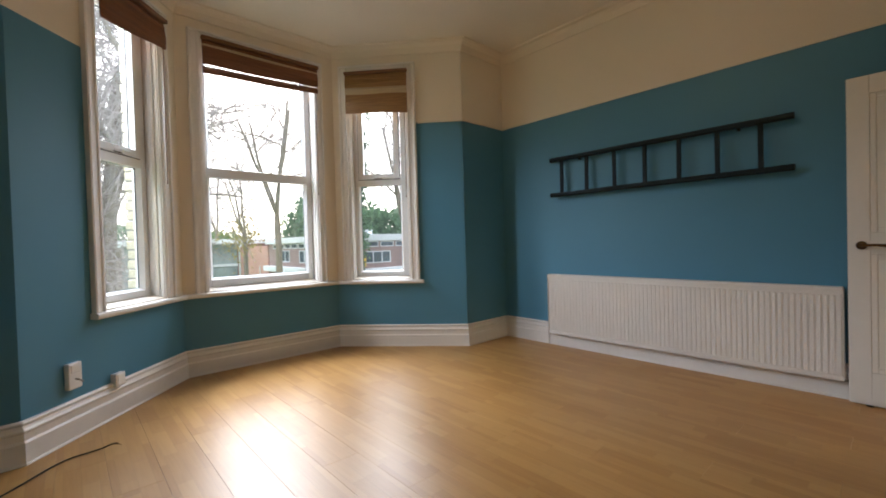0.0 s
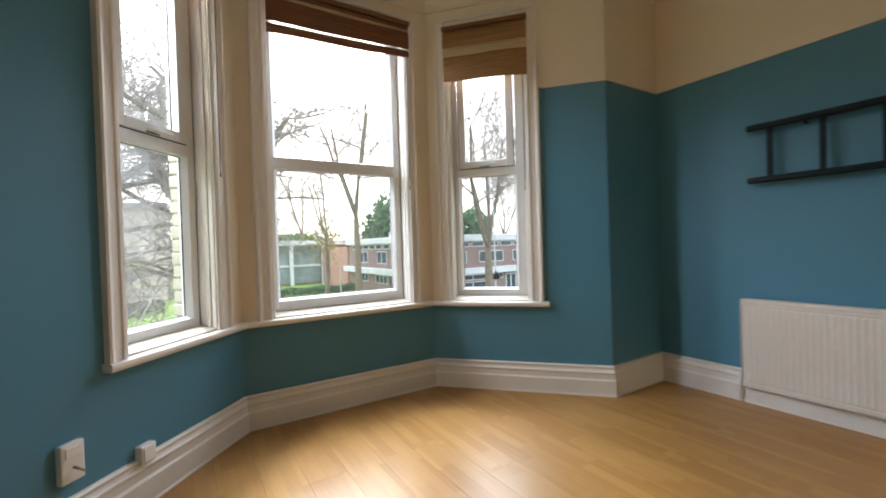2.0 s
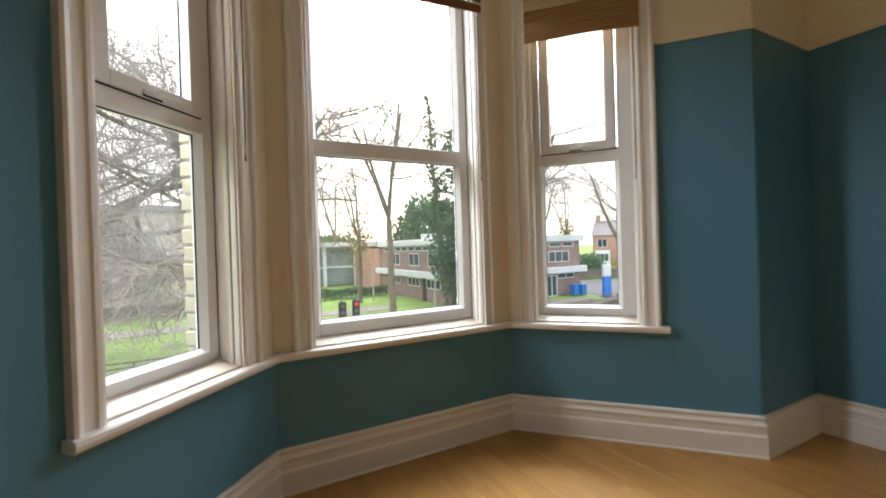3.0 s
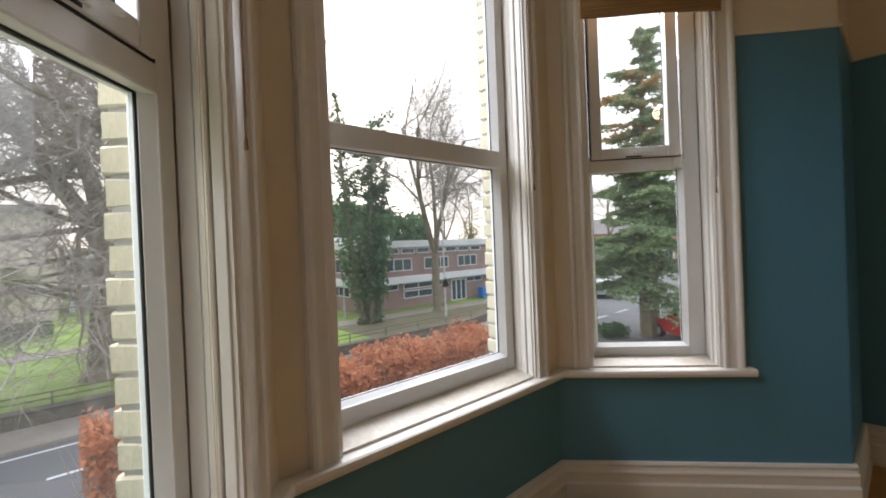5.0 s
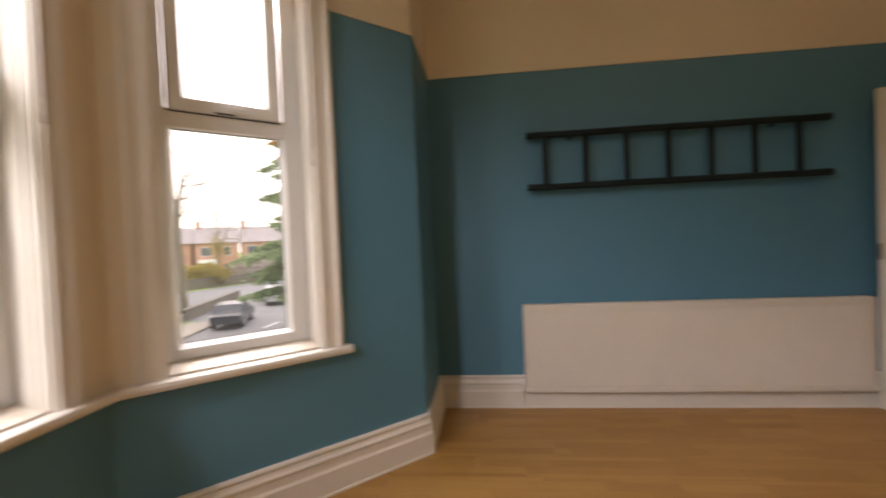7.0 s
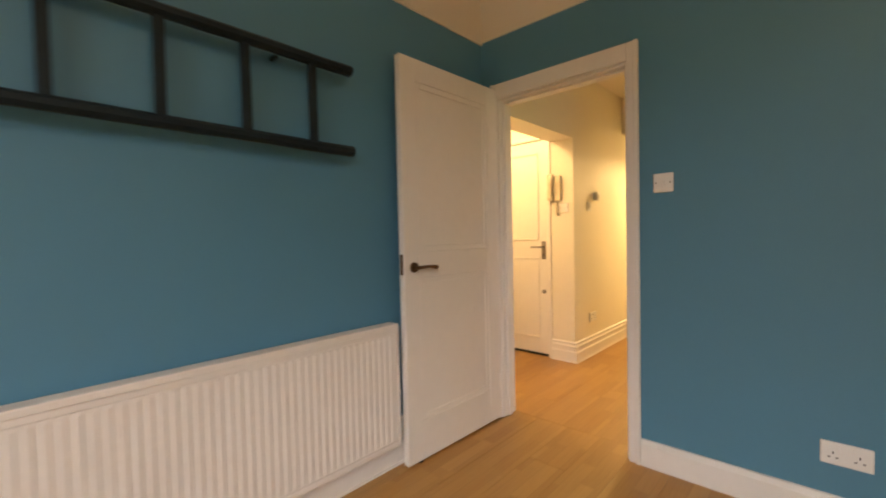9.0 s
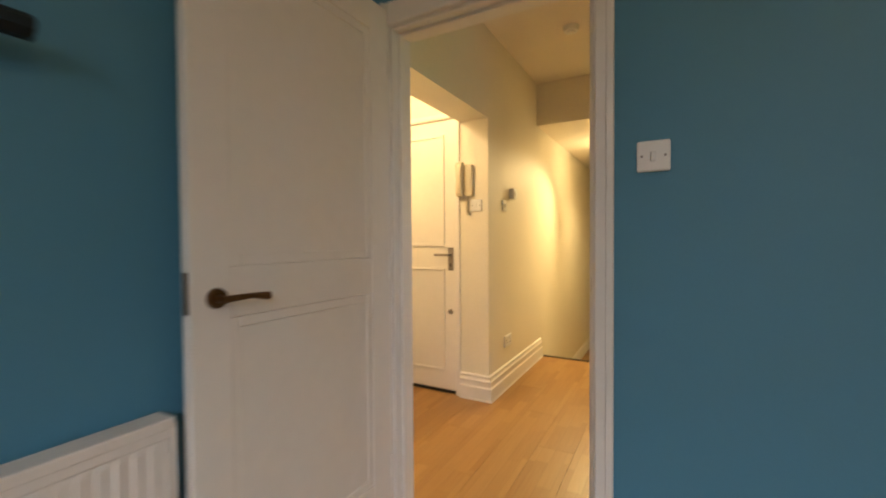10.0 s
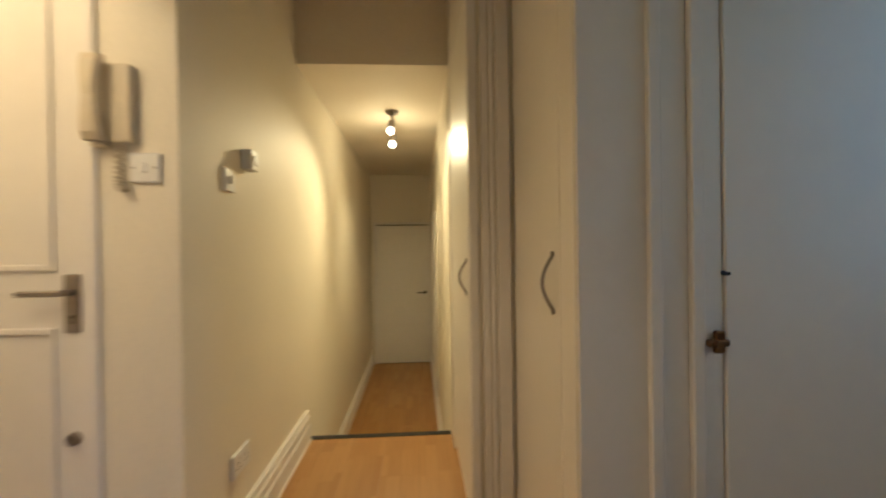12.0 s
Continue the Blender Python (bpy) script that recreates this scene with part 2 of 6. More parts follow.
def add_box(bm, lo, hi, m=None, bevel=0.0, seg=1):
    r = bmesh.ops.create_cube(bm, size=1.0)
    vs = r["verts"]
    lo, hi = Vector(lo), Vector(hi)
    for v in vs:
        v.co = Vector([(lo[i] + hi[i]) / 2 + v.co[i] * (hi[i] - lo[i]) for i in range(3)])
    if bevel:
        es = {e for v in vs for e in v.link_edges}
        r2 = bmesh.ops.bevel(bm, geom=list(es), offset=bevel, segments=seg, affect="EDGES", profile=0.5)
        vs = list({v for f in r2["faces"] for v in f.verts} | {v for v in vs if v.is_valid})
    if m is not None:
        for v in vs:
            v.co = m @ v.co
    return vs


def box(name, mat, lo, hi, parent=None, m=None, bevel=0.003, seg=1, label=""):
    bm = bmesh.new()
    add_box(bm, lo, hi, m, bevel, seg)
    return link_mesh(name, bm, mat, parent, label)


def cylinder(bm, p, q, r0, r1=None, n=12, caps=True):
    p, q = Vector(p), Vector(q)
    r1 = r0 if r1 is None else r1
    d = q - p
    mat4 = Matrix.Translation((p + q) / 2) @ d.to_track_quat("Z", "Y").to_matrix().to_4x4()
    return bmesh.ops.create_cone(bm, cap_ends=caps, segments=n, radius1=r0, radius2=r1, depth=d.length, matrix=mat4)["verts"]


def sweep(bm, profile, path, closed=False, m=None):
    """A profile of (outwards, up) swept along a plan line of (x, y) with mitred corners; outwards is to the line's left."""
    n = len(path)
    rings = []
    for i in range(n):
        p = Vector(path[i])
        a = Vector(path[i - 1]) if (i > 0 or closed) else None
        b = Vector(path[(i + 1) % n]) if (i < n - 1 or closed) else None
        d1 = (p - a).normalized() if a is not None else None
        d2 = (b - p).normalized() if b is not None else None
        d1, d2 = d1 or d2, d2 or d1
        n1, n2 = Vector((-d1.y, d1.x)), Vector((-d2.y, d2.x))
        k = (n1 + n2).normalized()
        k = k / max(0.2, k.dot(n1))
        rings.append([bm.verts.new((p.x + k.x * o, p.y + k.y * o, z)) for o, z in profile])
    for i in range(n if closed else n - 1):
        r, s = rings[i], rings[(i + 1) % n]
        for j in range(len(profile)):
            j2 = (j + 1) % len(profile)
            bm.faces.new((r[j], s[j], s[j2], r[j2]))
    if not closed:
        bm.faces.new(rings[0])
        bm.faces.new(list(reversed(rings[-1])))
    bmesh.ops.recalc_face_normals(bm, faces=bm.faces)
    if m is not None:
        bm.transform(m)


def prism(bm, plan, z0, z1):
    lo = [bm.verts.new((x, y, z0)) for x, y in plan]
    hi = [bm.verts.new((x, y, z1)) for x, y in plan]
    n = len(plan)
    bm.faces.new(lo)
    bm.faces.new(hi)
    for i in range(n):
        bm.faces.new((lo[i], lo[(i + 1) % n], hi[(i + 1) % n], hi[i]))
    bmesh.ops.recalc_face_normals(bm, faces=bm.faces)


def slab(name, mat, plan, z0, z1, parent=None):
    bm = bmesh.new()
    prism(bm, plan, z0, z1)
    return link_mesh(name, bm, mat, parent)


def thing(name, label, category, group="", kind="", at=(0, 0, 0)):
    ob = new(name)
    ob.location = at
    return tagged(ob, label, category, group, kind)


def structure(ob, label, category):
    return tagged(ob, label, category, kind="structure")


# ---- plan ----
A, BR, BL, A2 = (-0.637, 3.577), (-1.554, 4.590), (-2.980, 4.590), (-3.890, 3.577)
XL, RAIL, CEIL, T = -4.52, 2.325, 3.13, 0.36
SILL, TB = 0.694, 0.255


def frame_of(p, q):
    p, q = Vector(p), Vector(q)
    d = (q - p).normalized()
    return Matrix(((d.x, -d.y, 0, p.x), (d.y, d.x, 0, p.y), (0, 0, 1, 0), (0, 0, 0, 1))), (q - p).length


ML, LEN = frame_of(A2, BL)
MC, LENC = frame_of(BL, BR)
MR, _ = frame_of(BR, A)

# ---- floor and ceiling ----
BAYPLAN = [(0, 0), (0, 3.577), A, BR, BL, A2, (XL, 3.577), (XL, 0)]
floor = structure(slab("floor", RUBBER, [(0.03, -0.13), (0.03, 3.61), A, BR, BL, A2, (XL - 0.03, 3.61), (XL - 0.03, -0.13)], -0.2, -0.012), "beech laminate floor of the bay room", "floor")
ceiling = structure(slab("ceiling", CEILING, [(T, -0.13), (T, 3.9), (-0.5, 4.0), (-1.4, 4.97), (-3.1, 4.97), (-4.1, 4.0), (XL - T, 3.9), (XL - T, -0.13)], CEIL, CEIL + 0.2), "cream painted plaster ceiling of the bay room", "ceiling")


def wall_two(name, plan, label, low=BLUE, z0=-0.2):
    """A wall painted in two colours that meet at the picture rail line."""
    w = slab(name, low, plan, z0, RAIL)
    structure(w, label, "wall")
    slab("upper_wall", CREAM, plan, RAIL, CEIL, w)
    return w


wall_two("wall_right", [(0, 0), (T, 0), (T, 3.577), (0, 3.577)], "blue painted wall with cream band above the rail line")
wall_two("wall_left", [(XL, 0), (XL, 3.577), (XL - T, 3.577), (XL - T, 0)], "blue painted side wall with cream band above")
wall_two("wall_front_right", [(T, 3.577), (T, 3.577 + T), (-0.45, 3.577 + T), A], "short blue front wall beside the bay")
wall_two("wall_front_left", [(XL - T, 3.577), A2, (-4.08, 3.577 + T), (XL - T, 3.577 + T)], "short blue front wall beside the bay")
DX0, DX1, DH = -0.890, -0.106, 1.965
wall_two("wall_back", [(XL - T, 0), (XL - T, -0.13), (DX0, -0.13), (DX0, 0)], "blue painted wall with the doorway")
w = slab("wall_over_door", BLUE, [(DX0, 0), (DX0, -0.13), (DX1, -0.13), (DX1, 0)], DH, RAIL)
structure(w, "blue painted wall over the doorway", "wall")
slab("upper_wall", CREAM, [(DX0, 0), (DX0, -0.13), (DX1, -0.13), (DX1, 0)], RAIL, CEIL, w)
wall_two("wall_back_corner", [(DX1, 0), (DX1, -0.13), (T, -0.13), (T, 0)], "narrow blue wall beside the door hinge")


def bay_wall(name, m, length, o0, o1, z0, z1, label, blue_from=None, blue_to=None, skew0=0.0, skew1=0.0):
    """A bay wall in its own frame (x along, y outwards) with one opening; skews close the corners outside."""
    w = thing(name, label, "wall", kind="structure")

    def piece(n, mat, x0, x1, a, b, s0=0.0, s1=0.0):
        bm = bmesh.new()
        prism(bm, [(x0, 0), (x1, 0), (x1 + s1, TB), (x0 + s0, TB)], a, b)
        bm.transform(m)
        link_mesh(n, bm, mat, w)

    piece("wall_below_sill", BLUE, 0, length, -4.2, z0, skew0, skew1)
    piece("wall_above_window", CREAM, 0, length, z1, CEIL, skew0, skew1)
    for x0, x1, s0, s1 in ((0, o0, skew0, 0), (o1, length, 0, skew1)):
        if blue_from is not None and x0 < blue_from < x1:
            piece("cream_pier", CREAM, x0, blue_from, z0, z1, s0, 0)
            piece("blue_wall", BLUE, blue_from, x1, z0, RAIL, 0, s1)
            piece("upper_wall", CREAM, blue_from, x1, RAIL, z1, 0, s1)
        elif blue_to is not None and x0 < blue_to < x1:
            piece("blue_wall", BLUE, x0, blue_to, z0, RAIL, s0, 0)
            piece("upper_wall", CREAM, x0, blue_to, RAIL, z1, s0, 0)
            piece("cream_pier", CREAM, blue_to, x1, z0, z1, 0, s1)
        else:
            piece("cream_pier", CREAM, x0, x1, z0, z1, s0, s1)
    return w


OPL, OPC, OPR = (0.550, 1.145), (0.190, 1.222), (0.166, 0.782)
HEAD = 2.86
SK = TB * math.tan(radians(24.2))
bay_wall("wall_bay_left", ML, LEN, *OPL, SILL - 0.03, HEAD, "angled bay wall with a sash style window", blue_to=0.455, skew0=0.0, skew1=SK)
bay_wall("wall_bay_centre", MC, LENC, *OPC, SILL - 0.03, HEAD, "front bay wall with the wide window", skew0=-SK, skew1=SK)
bay_wall("wall_bay_right", MR, LEN, *OPR, SILL - 0.03, HEAD, "angled bay wall with a narrow window", blue_from=0.885, skew0=-SK)

# ---- skirting, sill, cornice ----
SKIRT = [(0, 0), (0.036, 0), (0.036, 0.008), (0.030, 0.012), (0.030, 0.112), (0.026, 0.118), (0.022, 0.124), (0.022, 0.160), (0.027, 0.166), (0.027, 0.175), (0.019, 0.184), (0.013, 0.198), (0.020, 0.206), (0.020, 0.214), (0.014, 0.221), (0, 0.222)]
bm = bmesh.new()
sweep(bm, SKIRT, [(0, 0.03), (0, 3.577), A, BR, BL, A2, (XL, 3.577), (XL, 0.0)])
structure(link_mesh("baseboard", bm, GLOSS), "tall moulded white skirting board with worn paint", "skirting board")
bm = bmesh.new()
sweep(bm, [(0, 0), (0.018, 0), (0.018, 0.105), (0.010, 0.125), (0, 0.128)], [(XL, 0), (-0.935, 0)])
structure(link_mesh("baseboard", bm, GLOSS), "low white skirting board on the doorway wall", "skirting board")
bm = bmesh.new()
CORN = [(0, CEIL), (0, CEIL - 0.10), (0.012, CEIL - 0.10), (0.016, CEIL - 0.085), (0.03, CEIL - 0.045), (0.055, CEIL - 0.022), (0.09, CEIL - 0.014), (0.095, CEIL)]
sweep(bm, CORN, BAYPLAN, closed=True)
structure(link_mesh("cornice", bm, CREAM), "small coved cream cornice", "cornice")


def along(m, x, y=0.0):
    v = m @ Vector((x, y, 0))
    return (v.x, v.y)


bm = bmesh.new()
sweep(bm, [(-0.12, SILL - 0.03), (0.045, SILL - 0.037), (0.052, SILL - 0.03), (0.055, SILL - 0.018), (0.052, SILL - 0.005), (0.044, SILL), (-0.12, SILL)], [along(MR, 0.925), BR, BL, along(ML, 0.44)])
structure(link_mesh("window_board", bm, GLOSS), "white painted window board with rounded nose", "window sill")
bm = bmesh.new()
sweep(bm, [(0, RAIL - 0.012), (0.010, RAIL - 0.012), (0.012, RAIL + 0.004), (0, RAIL + 0.008)], [(0, 0), (0, 3.577), A, along(MR, 0.90)])
structure(link_mesh("trim", bm, CREAM), "thin cream rail line above the blue paint", "picture rail")


# ---- windows ----
def window_glass(name, haze_lo, haze_hi):
    """Clear glass with a translucent film: dust, and a haze standing in for glare."""
    g = bpy.data.materials.new(name)
    g.use_nodes = True
    gn, gl = g.node_tree.nodes, g.node_tree.links
    gn.clear()
    g_out, g_tr, g_gl, g_mix, g_fr = (gn.new("ShaderNodeOutputMaterial"), gn.new("ShaderNodeBsdfTransparent"), gn.new("ShaderNodeBsdfGlossy"), gn.new("ShaderNodeMixShader"), gn.new("ShaderNodeLayerWeight"))
    g_tr.inputs["Color"].default_value = (0.97, 0.98, 0.98, 1)
    g_gl.inputs["Roughness"].default_value = 0.02
    g_fr.inputs["Blend"].default_value = 0.5
    g_pow, g_add = gn.new("ShaderNodeMath"), gn.new("ShaderNodeMath")
    g_pow.operation, g_add.operation = "POWER", "MULTIPLY_ADD"
    g_pow.inputs[1].default_value = 4.0
    g_add.inputs[1].default_value, g_add.inputs[2].default_value = 0.55, 0.035
    gl.new(g_fr.outputs["Facing"], g_pow.inputs[0])
    gl.new(g_pow.outputs[0], g_add.inputs[0])
    gl.new(g_add.outputs[0], g_mix.inputs[0])
    gl.new(g_tr.outputs[0], g_mix.inputs[1])
    gl.new(g_gl.outputs[0], g_mix.inputs[2])
    g_haze, g_mix2 = gn.new("ShaderNodeBsdfTranslucent"), gn.new("ShaderNodeMixShader")
    g_spot, g_rng, g_geo = gn.new("ShaderNodeTexNoise"), gn.new("ShaderNodeMapRange"), gn.new("ShaderNodeNewGeometry")
    g_spot.inputs["Scale"].default_value, g_spot.inputs["Detail"].default_value = 3.0, 6
    g_rng.inputs["To Min"].default_value, g_rng.inputs["To Max"].default_value = haze_lo, haze_hi
    gl.new(g_geo.outputs["Position"], g_spot.inputs["Vector"])
    gl.new(g_spot.outputs["Fac"], g_rng.inputs["Value"])
    gl.new(g_rng.outputs[0], g_mix2.inputs[0])
    gl.new(g_mix.outputs[0], g_mix2.inputs[1])
    gl.new(g_haze.outputs[0], g_mix2.inputs[2])
    gl.new(g_mix2.outputs[0], g_out.inputs["Surface"])
    return g


# the clear panes' film imitates a veil of glare; the left pane is dusty too
GLASS = window_glass("window_glass", 0.003, 0.010)
DUSTY = window_glass("dusty_window_glass", 0.005, 0.018)

CASING = [(0, 0), (0, 0.030), (0.010, 0.034), (0.020, 0.030), (0.026, 0.022), (0.032, 0.020), (0.060, 0.018), (0.066, 0.024), (0.078, 0.024), (0.084, 0.012), (0.095, 0.010), (0.095, 0)]


def ring(bm, x0, x1, z0, z1, y0, y1, w):
    """A rectangular frame of bars w wide (left, right, bottom, top)."""
    wl_, wr, wb, wt = w
    for lo, hi in (((x0, y0, z0), (x0 + wl_, y1, z1)), ((x1 - wr, y0, z0), (x1, y1, z1)), ((x0 + wl_, y0, z0), (x1 - wr, y1, z0 + wb)), ((x0 + wl_, y0, z1 - wt), (x1 - wr, y1, z1))):
        add_box(bm, lo, hi, bevel=0.004, seg=2)


def casing_bar(bm, x_out, x_in, z0, z1):
    """An upright moulded architrave; it stands proud into the room (negative y)."""
    k = (x_in - x_out) / 0.095
    vs = []
    for z in (z0, z1):
        vs.append([bm.verts.new((x_out + a * k, -b, z)) for a, b in CASING])
    n = len(CASING)
    for j in range(n):
        bm.faces.new((vs[0][j], vs[0][(j + 1) % n], vs[1][(j + 1) % n], vs[1][j]))
    bm.faces.new(vs[0])
    bm.faces.new(vs[1])


def glass_pane(name, x0, x1, z0, z1, y, m, parent, mat=None):
    bm = bmesh.new()
    add_box(bm, (x0 - 0.006, y, z0 - 0.006), (x1 + 0.006, y + 0.006, z1 + 0.006))
    bm.transform(m)
    g = link_mesh(name, bm, mat or GLASS, parent)
    g.visible_shadow = False
    return g


def window(name, label, m, op, glass, upper, casement, case, dep=0.11, pane_glass=None):
    w = thing(name, label, "window", kind="structure")
    x0, x1 = op
    z0, z1 = SILL + 0.012, HEAD
    yf, yb = dep, dep + 0.07
    # lower light and transom: outer frame
    bm = bmesh.new()
    ring(bm, x0 + 0.012, x1 - 0.012, z0 + 0.02, z1, yf, yb, (glass[0] - x0 - 0.03, x1 - glass[1] - 0.03, glass[2] - z0 - 0.036, 0.06))
    add_box(bm, (glass[0] - 0.02, yf, glass[3]), (glass[1] + 0.02, yb, upper[2] - (0.045 if casement else 0.0)), bevel=0.005, seg=2)
    # sloped glazing beads
    for g, deep in ((glass, 0.030), (upper, 0.030)):
        if g is upper and casement:
            continue
        gx0, gx1, gz0, gz1 = g
        o = [(gx0 - 0.018, gz0 - 0.018), (gx1 + 0.018, gz0 - 0.018), (gx1 + 0.018, gz1 + 0.018), (gx0 - 0.018, gz1 + 0.018)]
        i = [(gx0, gz0), (gx1, gz0), (gx1, gz1), (gx0, gz1)]
        vo = [bm.verts.new((x, yf + 0.004, z)) for x, z in o]
        vi = [bm.verts.new((x, yf + deep, z)) for x, z in i]
        vk = [bm.verts.new((x, yf + deep + 0.02, z)) for x, z in i]
        for j in range(4):
            bm.faces.new((vo[j], vo[(j + 1) % 4], vi[(j + 1) % 4], vi[j]))
            bm.faces.new((vi[j], vi[(j + 1) % 4], vk[(j + 1) % 4], vk[j]))
    bmesh.ops.recalc_face_normals(bm, faces=bm.faces)
    bm.transform(m)
    link_mesh("window_frame", bm, UPVC, w)
    # dark gaskets round the panes
    for g in (glass, upper):
        bm = bmesh.new()
        ring(bm, g[0] - 0.004, g[1] + 0.004, g[2] - 0.004, g[3] + 0.004, yf + 0.032, yf + 0.042, (0.007,) * 4)
        bm.transform(m)
        link_mesh("gasket", bm, RUBBER, w)
        glass_pane("pane", *g, yf + 0.036, m, w, pane_glass)
    if casement:
        sx0, sx1, sz0, sz1 = upper[0] - 0.055, upper[1] + 0.055, upper[2] - 0.055, upper[3] + 0.05
        bm = bmesh.new()
        ring(bm, sx0, sx1, sz0, sz1, yf - 0.014, yf + 0.05, (0.055, 0.055, 0.055, 0.05))
        bm.transform(m)
        c = link_mesh("casement", bm, UPVC, w, "opening top light")
        # near-black ring in place of the shaded gap round the casement
        bm = bmesh.new()
        ring(bm, sx0 - 0.007, sx1 + 0.007, sz0 - 0.007, sz1 + 0.007, yf - 0.003, yf + 0.02, (0.009,) * 4)
        bm.transform(m)
        link_mesh("casement_gap", bm, RUBBER, w)
        bm = bmesh.new()
        xm = (sx0 + sx1) / 2
        add_box(bm, (xm - 0.045, yf - 0.022, sz0 + 0.008), (xm + 0.045, yf - 0.014, sz0 + 0.026), bevel=0.003)
        add_box(bm, (xm - 0.012, yf - 0.044, sz0 + 0.010), (xm + 0.012, yf - 0.018, sz0 + 0.026), bevel=0.004)
        add_box(bm, (xm - 0.015, yf - 0.050, sz0 + 0.012), (xm + 0.085, yf - 0.036, sz0 + 0.027), bevel=0.005, seg=2)
        bm.transform(m)
        link_mesh("window_handle", bm, UPVC, w, "white lever window handle")
        bm = bmesh.new()
        add_box(bm, (xm - 0.05, yf - 0.016, sz0 + 0.001), (xm + 0.03, yf - 0.0142, sz0 + 0.009))
        bm.transform(m)
        link_mesh("latch_plate", bm, RUBBER, w)
    # sloping inner sill board between reveal and frame
    bm = bmesh.new()
    prof = [(0.0, SILL - 0.002), (0.0, SILL + 0.010), (yf + 0.01, SILL + 0.034), (yf + 0.01, SILL - 0.002)]
    vs = [[bm.verts.new((x, y, z)) for y, z in prof] for x in (x0 + 0.001, x1 - 0.001)]
    for j in range(4):
        bm.faces.new((vs[0][j], vs[0][(j + 1) % 4], vs[1][(j + 1) % 4], vs[1][j]))
    bm.faces.new(vs[0])
    bm.faces.new(vs[1])
    bmesh.ops.recalc_face_normals(bm, faces=bm.faces)
    bm.transform(m)
    link_mesh("inner_sill", bm, WORN, w, "white painted inner sill with worn edge")
    # boxed sash linings with vertical grooves
    for sx, k in ((x0, 1), (x1, -1)):
        bm = bmesh.new()
        for a, b, h in ((0.0, 0.030, 0.012), (0.034, 0.062, 0.017), (0.066, yf, 0.010)):
            xs = sorted((sx - 0.002 * k, sx + h * k))
            add_box(bm, (xs[0], a, SILL + 0.004), (xs[1], b, HEAD), bevel=0.003)
        bm.transform(m)
        link_mesh("sash_lining", bm, GLOSS, w)
    # architraves and head board
    for xo, xi in ((case[0], x0 + 0.006), (case[1], x1 - 0.006)):
        bm = bmesh.new()
        casing_bar(bm, xo, xi, SILL, 2.925)
        bmesh.ops.recalc_face_normals(bm, faces=bm.faces)
        bm.transform(m)
        link_mesh("architrave", bm, GLOSS, w)
    bm = bmesh.new()
    add_box(bm, (x0 + 0.006, -0.022, HEAD - 0.01), (x1 - 0.006, 0.0, 2.925), bevel=0.003)
    add_box(bm, (case[0], -0.034, 2.925), (case[1], 0.0, 2.945), bevel=0.004)
    bm.transform(m)
    link_mesh("head_board", bm, GLOSS, w)
    return w


window("window_1", "narrow white window in the angled bay wall with opening top light", ML, OPL, (0.642, 1.062, 0.79, 1.700), (0.685, 1.015, 1.825, 2.76), True, (0.452, 1.236), pane_glass=DUSTY)
window("window_2", "wide white two-light window in the bay front", MC, OPC, (0.262, 1.135, 0.81, 1.712), (0.262, 1.135, 1.796, 2.78), False, (0.092, 1.296))
window("window_3", "narrow white window in the angled bay wall with opening top light", MR, OPR, (0.236, 0.672, 0.79, 1.700), (0.284, 0.618, 1.825, 2.76), True, (0.074, 0.884))


def blind(label, m, x0, x1, z0l, z0r, ztop, folds, cloth, cord_x, cord_z):
    """A raised wooden blind: head rail, stacked folds, hanging front flap and cords."""
    b = thing("window_blind", label, "blind", "bay blinds")
    bm = bmesh.new()
    add_box(bm, (x0 - 0.006, -0.085, ztop - 0.030), (x1 + 0.006, -0.040, ztop), bevel=0.004)
    bm.transform(m)
    part("head_rail", bm, BLINDWOOD, b)
    for top_f, low_f, y, mat_ in folds:
        bm = bmesh.new()
        nseg, rows = 14, []
        for k in range(nseg + 1):
            u = k / nseg
            x = x0 + (x1 - x0) * u
            low0 = z0l + (z0r - z0l) * u
            span = ztop - 0.030 - low0
            zt = ztop - 0.030 - span * top_f
            zb = ztop - 0.030 - span * low_f + 0.004 * math.sin(u * 7 + top_f * 9)
            bulge = 0.010 * math.sin(u * math.pi)
            rows.append([bm.verts.new((x, y, zt)), bm.verts.new((x, y - 0.010 - bulge, (zt + zb) / 2)), bm.verts.new((x, y - 0.006, zb + 0.004)), bm.verts.new((x, y + 0.002, zb)), bm.verts.new((x, y + 0.006, zt))])
        for k in range(nseg):
            for q in range(5):
                bm.faces.new((rows[k][q], rows[k][(q + 1) % 5], rows[k + 1][(q + 1) % 5], rows[k + 1][q]))
        bm.faces.new(rows[0])
        bm.faces.new(rows[-1])
        bmesh.ops.recalc_face_normals(bm, faces=bm.faces)
        bm.transform(m)
        part("blind_fold", bm, mat_, b)
    bm = bmesh.new()
    p0 = Vector((cord_x, -0.048, z0r + 0.02))
    cylinder(bm, p0, (cord_x, -0.046, cord_z), 0.0022, n=6)
    cylinder(bm, (cord_x + 0.006, -0.048, z0r + 0.02), (cord_x + 0.005, -0.046, cord_z + 0.05), 0.0018, n=6)
    bm.transform(m)
    part("pull_cord", bm, BLINDWOOD, b, "thin hanging pull cord")
    bm = bmesh.new()
    cylinder(bm, (cord_x, -0.046, cord_z - 0.03), (cord_x, -0.046, cord_z), 0.005, 0.003, n=8)
    bm.transform(m)
    part("cord_knob", bm, BLINDWOOD, b)
    return b


blind("brown woven blind raised to the window head", ML, 0.535, 1.160, 2.55, 2.63, 2.86, [(0.0, 0.30, -0.050, BLINDDARK), (0.22, 1.0, -0.060, BLINDDARK)], None, 1.150, 1.62)
